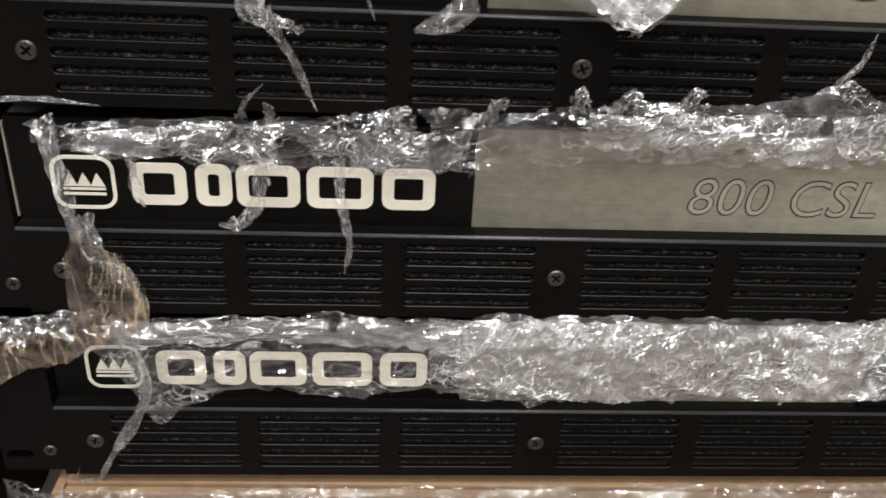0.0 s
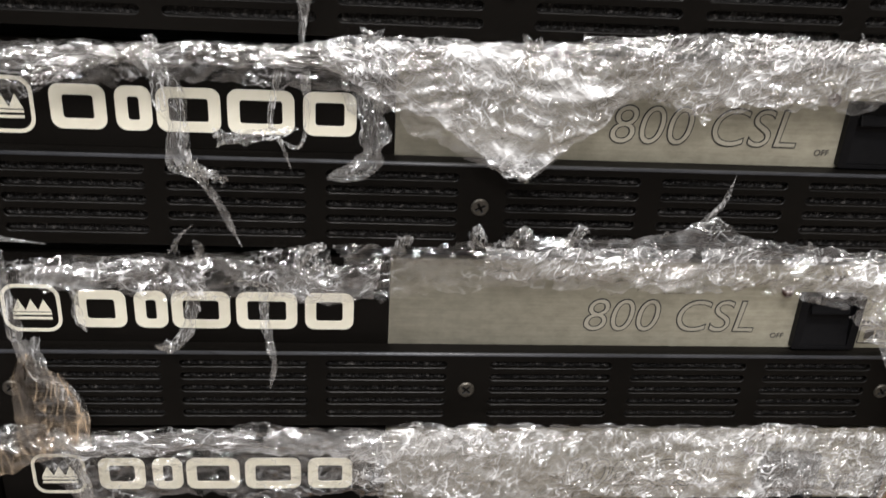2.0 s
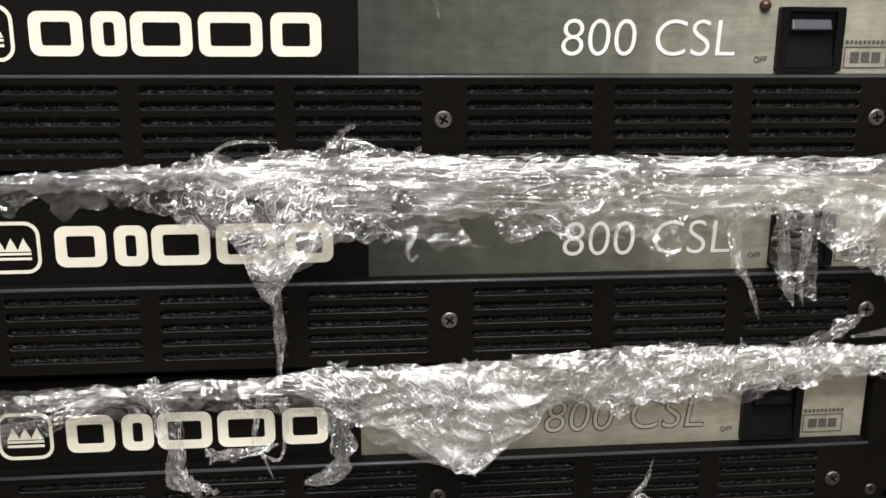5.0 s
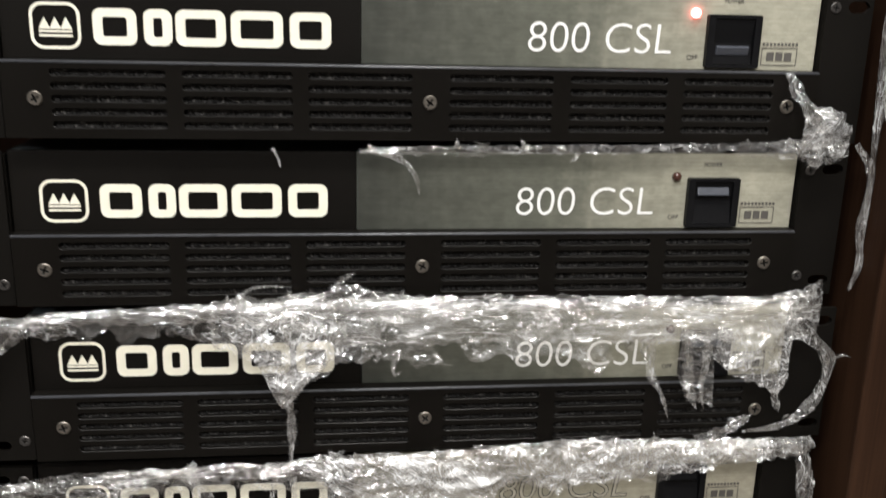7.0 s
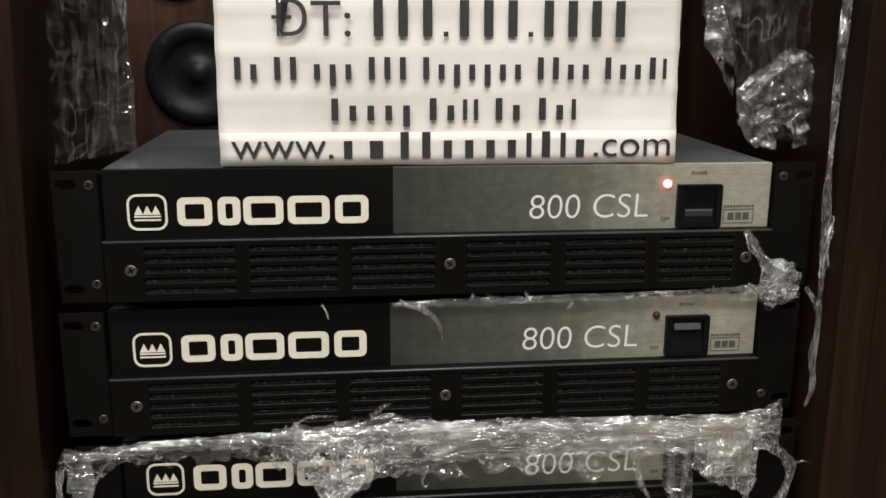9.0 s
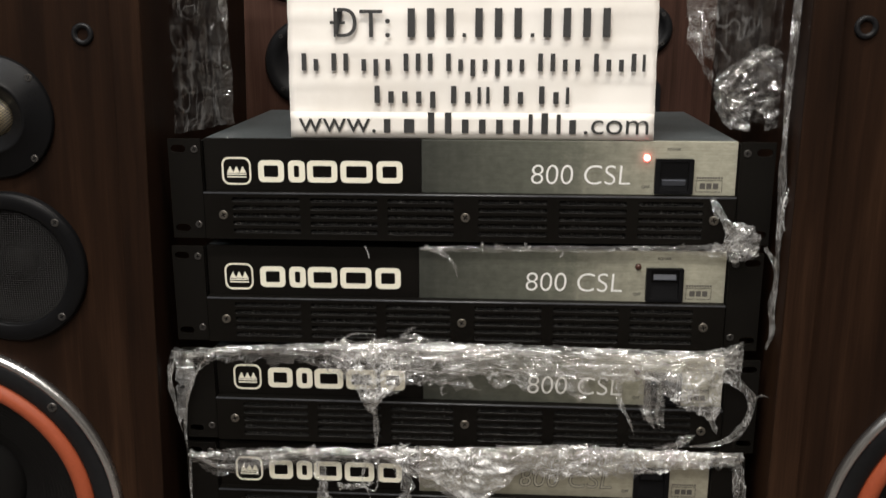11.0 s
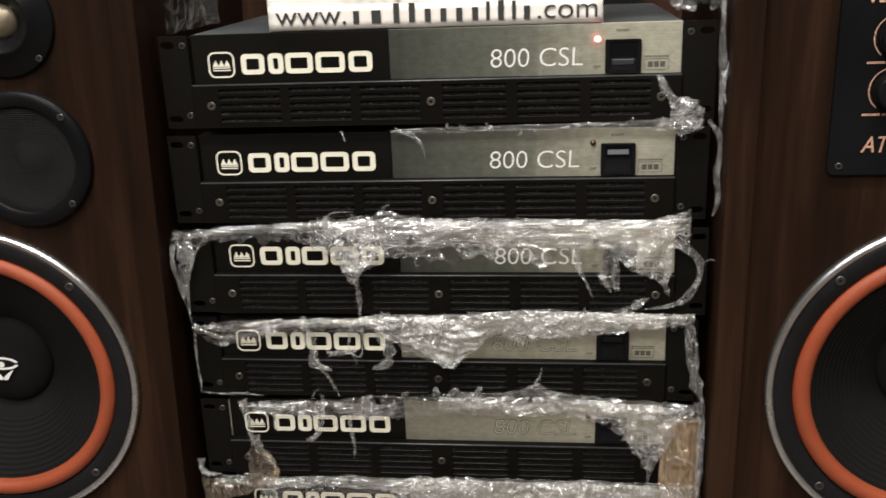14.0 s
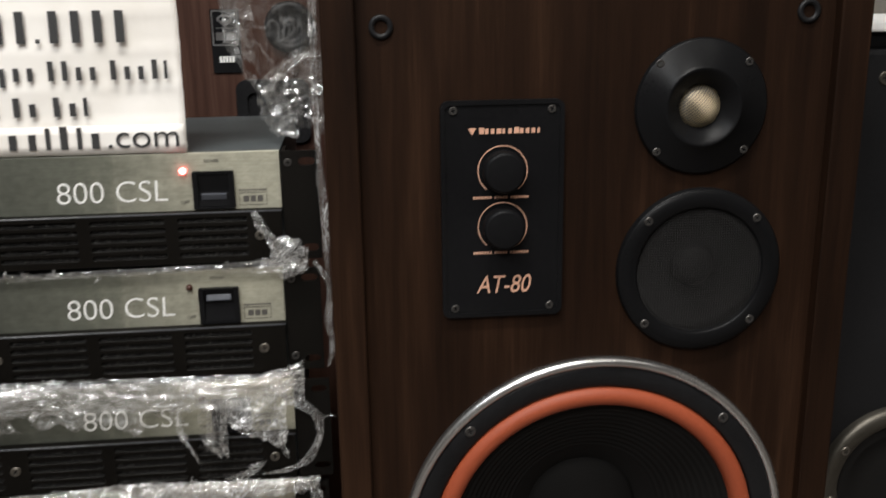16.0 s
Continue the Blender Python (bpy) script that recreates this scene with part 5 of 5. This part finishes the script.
# between the fifth and sixth
film_wrap(
    "broad glossy band of crumpled clear film over the lowest amplifier",
    [(((-0.225, 0.193), (-0.175, 0.193), (-0.131, 0.197), (-0.087, 0.198), (-0.051, 0.197), (-0.02, 0.199), (0.025, 0.200), (0.071, 0.200), (0.132, 0.201), (0.236, 0.200)),
      ((-0.225, 0.182), (-0.19, 0.184), (-0.172, 0.168), (-0.162, 0.142), (-0.144, 0.157), (-0.118, 0.161), (-0.102, 0.158), (-0.083, 0.156), (-0.05, 0.162), (-0.016, 0.157), (0.032, 0.158), (0.081, 0.160), (0.145, 0.161), (0.236, 0.162)), Y, dict(tight=0.15, gaps=0.0, bulge=0.006, ragged=0.0010, fringed=False, clear_to=-0.02)),
     (((-0.05, 0.198), (0.025, 0.199), (0.10, 0.200), (0.236, 0.199)), ((-0.05, 0.166), (0.025, 0.162), (0.10, 0.163), (0.236, 0.165)), Y - 0.003, dict(tight=0.05, gaps=0.0, bulge=0.006, ragged=0.0010, mat=M_FILM_DENSE)),
     (((-0.175, 0.194), (-0.1, 0.198), (0.0, 0.199)), ((-0.175, 0.184), (-0.1, 0.188), (0.0, 0.182)), Y - 0.003, dict(tight=0.6, gaps=0.15, mat=M_FILM_TIGHT)),
     (((-0.246, 0.192), (-0.215, 0.189), (-0.176, 0.191)), ((-0.246, 0.134), (-0.232, 0.160), (-0.205, 0.174), (-0.176, 0.182)), Y - 0.002, dict(tight=0.5, gaps=0.0, bulge=0.005, ragged=0.0012, mat=M_FILM_AGED)),
     (((0.206, 0.268), (0.216, 0.272), (0.244, 0.272)), ((0.206, 0.112), (0.222, 0.104), (0.244, 0.104)), Y - 0.001, dict(tight=0.3, gaps=0.06, bulge=0.005, ragged=0.002, mat=M_FILM_AGED, upright=True)),
     (((-0.190, 0.222), (-0.181, 0.236), (-0.170, 0.226), (-0.159, 0.204)), ((-0.190, 0.190), (-0.181, 0.190), (-0.170, 0.188), (-0.159, 0.186)), Y - 0.002, dict(tight=0.0, gaps=0.0, bulge=0.007, mat=M_FILM_AGED, upright=True))],
    [(((-0.180, Y - 0.003, 0.240), (-0.176, Y - 0.006, 0.226), (-0.166, Y - 0.006, 0.214), (-0.160, Y - 0.004, 0.198)), 0.008, 0.008),
     (((-0.176, Y - 0.002, 0.194), (-0.168, Y - 0.005, 0.178), (-0.164, Y - 0.006, 0.160), (-0.172, Y - 0.005, 0.140), (-0.184, Y - 0.004, 0.120), (-0.192, Y - 0.002, 0.104)), 0.010, 0.005),
     (((-0.192, Y - 0.003, 0.106), (-0.200, Y - 0.005, 0.107), (-0.199, Y - 0.005, 0.114)), 0.004, 0.001),
     (((0.100, Y, 0.162), (0.101, Y - 0.003, 0.157), (0.101, Y - 0.002, 0.153)), 0.004, 0.002),
     (((0.212, Y - 0.006, 0.226), (0.218, Y - 0.008, 0.231), (0.232, Y - 0.008, 0.226), (0.244, Y - 0.006, 0.216), (0.247, Y - 0.005, 0.200)), 0.003, 0.003),
     (((0.213, Y - 0.006, 0.202), (0.222, Y - 0.008, 0.198), (0.233, Y - 0.007, 0.199)), 0.0025, 0.002),
     (((0.242, Y - 0.003, 0.268), (0.249, Y - 0.005, 0.252), (0.247, Y - 0.005, 0.228), (0.250, Y - 0.004, 0.200), (0.248, Y - 0.004, 0.165)), 0.005, 0.006),
     (((-0.230, Y, 0.182), (-0.205, Y - 0.003, 0.188), (-0.178, Y - 0.003, 0.196)), 0.012, 0.008)],
    xs=LOW, dz=-0.002,
)
# along the foot
film_wrap(
    "clear film stretched over cardboard at the stack's foot",
    [(((-0.235, 0.104), (-0.205, 0.101), (-0.099, 0.104), (0.014, 0.106), (0.092, 0.109), (0.161, 0.111), (0.236, 0.112)), ((-0.235, 0.066), (-0.1, 0.062), (0.1, 0.064), (0.236, 0.066)), Y - 0.004, dict(tight=0.45, gaps=0.0, mat=M_FILM_CLEAR)),
     (((-0.02, 0.107), (0.09, 0.110), (0.236, 0.112)), ((-0.02, 0.090), (0.09, 0.085), (0.236, 0.080)), Y - 0.007, dict(tight=0.2, gaps=0.1, mat=M_FILM_CLEAR)),
     (((-0.21, 0.101), (-0.1, 0.104), (0.02, 0.107), (0.2, 0.111)), ((-0.21, 0.088), (-0.1, 0.090), (0.02, 0.090), (0.2, 0.092)), Y - 0.005, dict(tight=0.5, gaps=0.05, bulge=0.008, mat=M_FILM_CLEAR))],
    [(((-0.247, Y, 0.206), (-0.246, Y - 0.002, 0.196), (-0.238, Y - 0.003, 0.190), (-0.222, Y - 0.002, 0.190)), 0.008, 0.006)],
    xs=LOW, dz=0.002,
)
# sheets that hang beside the sign
film_wrap(
    "creased clear film hanging upright behind the top amplifier's ear",
    [(((-0.256, 0.93), (-0.197, 0.93)), ((-0.256, 0.624), (-0.198, 0.633)), 0.055, dict(tight=0.85, gaps=0.0, bulge=0.002, ragged=0.001, mat=M_FILM_HANG, upright=True, amp=1.4, step=0.002))],
    [(((-0.257, 0.052, 0.93), (-0.256, 0.050, 0.80), (-0.254, 0.050, 0.70), (-0.250, 0.050, 0.625)), 0.004, 0.003),
     (((-0.236, 0.045, 0.628), (-0.228, 0.035, 0.632), (-0.222, 0.030, 0.638)), 0.005, 0.001),
     (((-0.206, 0.050, 0.93), (-0.203, 0.048, 0.80), (-0.202, 0.050, 0.735), (-0.200, 0.050, 0.71)), 0.014, 0.006)],
    "hanging_film",
)
film_wrap(
    "crumpled clear film hanging beside the sign with a twisted tail",
    [(((0.176, 0.93), (0.262, 0.93)), ((0.176, 0.72), (0.195, 0.69), (0.21, 0.640), (0.262, 0.636)), 0.055, dict(tight=0.85, gaps=0.0, bulge=0.002, mat=M_FILM_HANG, upright=True, amp=1.4, step=0.002)),
     (((0.199, 0.670), (0.214, 0.686), (0.236, 0.700), (0.262, 0.690)), ((0.199, 0.644), (0.214, 0.636), (0.236, 0.632), (0.262, 0.634)), 0.045, dict(tight=0.1, gaps=0.20, bulge=0.006, mat=M_FILM, fringed=False)),
     (((0.176, 0.93), (0.200, 0.93)), ((0.176, 0.70), (0.200, 0.668)), 0.050, dict(tight=0.1, gaps=0.3, mat=M_FILM))],
    [(((0.262, 0.030, 0.92), (0.262, 0.025, 0.80), (0.258, 0.010, 0.70), (0.260, 0.000, 0.640), (0.254, -0.006, 0.600), (0.248, -0.008, 0.575), (0.252, -0.006, 0.556)), 0.008, 0.004),
     (((0.262, 0.030, 0.70), (0.272, 0.020, 0.692), (0.274, 0.015, 0.675)), 0.016, 0.010),
     (((0.238, -0.004, 0.546), (0.2475, -0.006, 0.530), (0.2465, -0.005, 0.500), (0.2485, -0.005, 0.478), (0.245, -0.005, 0.462)), 0.004, 0.0065),
     (((0.247, -0.004, 0.90), (0.2455, -0.006, 0.70), (0.2455, -0.006, 0.62), (0.2475, -0.006, 0.55), (0.2490, -0.006, 0.49)), 0.0065, 0.0055),
     (((0.206, 0.040, 0.664), (0.222, 0.036, 0.684), (0.243, 0.036, 0.697)), 0.010, 0.006)],
    "hanging_film",
)


# ---- the paper sign ----
def sign():
    s = thing("paper_sign", pose(0.0050, 0.0135, 0.6266, -3), "creased white paper sign leaning on the top amplifier", "sign")
    bm = bmesh.new()
    nx, nz, w, h = 60, 48, 0.2895, 0.21
    rows = []
    for j in range(nz + 1):
        z = h * j / nz
        row = []
        for i in range(nx + 1):
            x = -w / 2 + w * i / nx
            crease = sum(0.0009 * max(0, 1 - abs(z - c - 0.002 * math.sin(x * 9)) / 0.004) for c in (0.0205, 0.046, 0.072, 0.098, 0.14))
            y = 0.0022 * noise.noise(Vector((x * 9, z * 9, 2))) + 0.0006 * noise.noise(Vector((x * 40, z * 40, 5))) - crease
            row.append(bm.verts.new((x + 0.0006 * noise.noise(Vector((z * 60, i // 60, 3))), y, z)))
        rows.append(row)
    for a, b in zip(rows, rows[1:]):
        for i in range(nx):
            bm.faces.new((a[i], a[i + 1], b[i + 1], b[i]))
    ret = bmesh.ops.extrude_face_region(bm, geom=list(bm.faces))
    for v in ret["geom"]:
        if isinstance(v, bmesh.types.BMVert):
            v.co.y += 0.0008
    part("sheet", bm, M_PAPER, s, smooth=True)
    strip = bmesh.new()
    top = [[strip.verts.new((-0.1440 + 0.288 * i / 40, -0.0022 - d + 0.0008 * noise.noise(Vector((i * 0.4, z * 60, 7))), z + 0.0005 * noise.noise(Vector((i * 0.3, 2, z * 90))))) for i in range(41)] for z, d in ((0.0008, 0.0), (0.008, 0.0004), (0.015, 0.0002), (0.0212, 0.0006))]
    for a, b in zip(top, top[1:]):
        for i in range(40):
            strip.faces.new((a[i], a[i + 1], b[i + 1], b[i]))
    ret = bmesh.ops.extrude_face_region(strip, geom=list(strip.faces))
    for v in ret["geom"]:
        if isinstance(v, bmesh.types.BMVert):
            v.co.y += 0.0007
    part("glued_strip", strip, M_PAPER, s, "white paper strip glued along the foot", smooth=True)
    yy = -0.0036

    def bars(z, x0, x1, line, high):
        """One upright bar for each character that is not spelled out: l low, t tall, d dropped, m wide, dot and space."""
        widths = {"l": 1.0, "t": 1.0, "d": 1.0, "m": 1.6, "i": 0.62, ".": 0.5, " ": 0.5}
        step, x = (x1 - x0) / sum(widths[ch] for ch in line), x0
        for ch in line:
            wide = widths[ch] * step
            tall = {"t": 1.48, "i": 1.40, ".": 0.2}.get(ch, 1.0) * high
            low = -0.42 * high if ch == "d" else 0.0
            if ch != " ":
                bar = once(("bar", round(wide, 6), round(tall, 6), low), lambda: mesh_of("character_bar", box(-wide * 0.19, wide * 0.19, -0.0002, 0.0006, low, tall), M_INK))
                part("character_bar", bar, None, s, at=pose(x + wide * 0.5, yy, z))
            x += wide

    part("lettering", lettering("ĐT:", 0.0475, 0.0225, M_INK), None, s, "black printed lettering", at=pose(-0.0865, yy, 0.0905))
    bars(0.0795, -0.0535, 0.1125, "ttt.ttt.tttt", 0.0148)
    bars(0.0535, -0.1365, 0.1375, "tl tt ldl ttt tldldll ttll tllti", 0.0092)
    bars(0.0285, -0.0790, 0.0800, "tllld tlii tl tli", 0.0092)
    part("lettering", lettering("www.", 0.0625, 0.0110, M_INK, 0, 0.00015, -0.004), None, s, "black printed lettering", at=pose(-0.1060, yy, 0.0105))
    bars(0.0050, -0.0725, 0.0880, "lmttllllitil", 0.0110)
    part("lettering", lettering(".com", 0.0500, 0.0110, M_INK, 0, 0.00015, -0.004), None, s, "black printed lettering", at=pose(0.1150, yy, 0.0105))


sign()


# ---- loudspeakers behind ----
def rear_speaker(m, label, drivers, badge, plates=()):
    cab = thing("bookshelf_loudspeaker", m, label, "loudspeaker", "loudspeakers behind the stack")
    hw, d, h, t = 0.205, 0.30, 1.15, 0.018
    part("cabinet", box(-hw, hw, 0.006, d, 0.0, h, 0.002), M_WOOD_REAR, cab)
    part("baffle", box(-hw + t, hw - t, 0.0, 0.006, t, h - t, 0.0008), M_WOOD_REAR, cab, "reddish walnut front panel")
    for x, z, w, hh in plates:
        part("horn_plate", hoop(rounded(w, hh, 0.012), rounded(w * 0.7, hh * 0.6, 0.008), -0.006, 0.001, slab(rounded(w * 0.9, hh * 0.9, 0.008), -0.002, 0.001)), M_RUBBER, cab, "black horn plate", at=pose(x, 0, z))
    for x, z, r in drivers:
        drv = part("driver", lathe([(r, 0.002), (r, -0.004), (r * 0.95, -0.007), (r * 0.72, -0.008), (r * 0.66, -0.003), (r * 0.22, -0.0008), (r * 0.20, -0.003), (0, -0.005)], 48), M_RUBBER, cab, "black round driver", at=pose(x, 0.0, z), smooth=True)
        for a in (45, 135, 225, 315):
            screw(drv, 0.84 * r * math.cos(radians(a)), -0.0075, 0.84 * r * math.sin(radians(a)), 0.0025, M_DARKSCREW)
    if badge:
        bx, bz = badge
        plate = part("badge", slab(rounded(0.033, 0.072, 0.001), -0.002, 0.001), M_SWITCH, cab, "black and silver maker's plate", at=pose(bx, 0, bz))
        part("badge_frame", hoop(rounded(0.030, 0.040, 0.001), rounded(0.027, 0.037, 0.001), -0.0026, 0.0), M_CHROME, plate, at=pose(0, 0, 0.015))
        bm = hoop([(0.009 * math.cos(a), 0.005 * math.sin(a)) for a in (2 * math.pi * i / 24 for i in range(24))], [(0.006 * math.cos(a), 0.003 * math.sin(a)) for a in (2 * math.pi * i / 24 for i in range(24))], -0.0026, -0.001, None, 0, 0.025)
        slab([(-0.006, 0.021), (0.006, 0.021), (0, 0.016)], -0.0026, -0.001, bm)
        box(-0.011, 0.011, -0.0026, -0.001, 0.0145, 0.0155, 0, bm)
        box(-0.011, -0.001, -0.0026, -0.001, 0.001, 0.010, 0, bm)
        box(0.001, 0.011, -0.0026, -0.001, 0.001, 0.010, 0, bm)
        part("badge_marks", bm, M_CHROME, plate)
        bm = bmesh.new()
        for k in range(5):
            box(-0.0085 + k * 0.0036, -0.0060 + k * 0.0036, -0.0026, -0.001, -0.024, -0.017, 0, bm)
        part("badge_bars", bm, M_WHITEPRINT, plate)
    return cab


rear_speaker(pose(-0.235, 0.445, 0), "reddish walnut loudspeaker standing behind the stack", ((0.015, 0.664, 0.054), (-0.004, 0.785, 0.046)), None)
rear_speaker(pose(0.205, 0.445, 0), "reddish walnut loudspeaker with small plate behind the stack", ((-0.006, 0.705, 0.029),), (-0.080, 0.690), ((-0.030, 0.608, 0.085, 0.075),))


# ---- black loudspeaker past the right-hand cabinet ----
def black_speaker():
    cab = thing("black_loudspeaker", pose(0.862, 0.02, 0), "black loudspeaker with dull metal driver ring on the floor", "loudspeaker")
    part("cabinet", pierced_box(), M_RUBBER, cab)
    cx, z, r = -0.134, 0.322, 0.070
    ring = part("driver_ring", lathe([(r, 0.002), (r, -0.005), (r * 0.96, -0.009), (r * 0.80, -0.009), (r * 0.76, -0.004), (r * 0.75, 0.004)], 64), M_DULLSCREW, cab, "dull metal driver ring", at=pose(cx, 0, z), smooth=True)
    part("cone", lathe([(r * 0.76, -0.003), (r * 0.68, -0.006), (r * 0.60, -0.002), (r * 0.35, -0.0015), (0, -0.006)], 56), M_CONE, cab, at=pose(cx, 0, z), smooth=True)
    for k in range(8):
        screw(ring, 0.88 * r * math.cos(radians(45 * k + 12)), -0.009, 0.88 * r * math.sin(radians(45 * k + 12)), 0.0042, M_SCREW)
    screw(cab, -0.180, 0.0, 0.668, 0.0055, M_DULLSCREW)
    case = thing("white_case", pose(0.862, 0.02, 0.6902), "white flat case lying on the black loudspeaker", "case")
    part("body", box(-0.202, 0.195, 0.006, 0.255, 0.0, 0.0125, 0.002), M_PLASTIC, case)
    part("lid", box(-0.206, 0.20, 0.0, 0.26, 0.0127, 0.0212, 0.002), M_SHELF, case)


def pierced_box():
    return box(-0.2085, 0.2085, 0.0, 0.33, 0.0, 0.690, 0.004)


black_speaker()
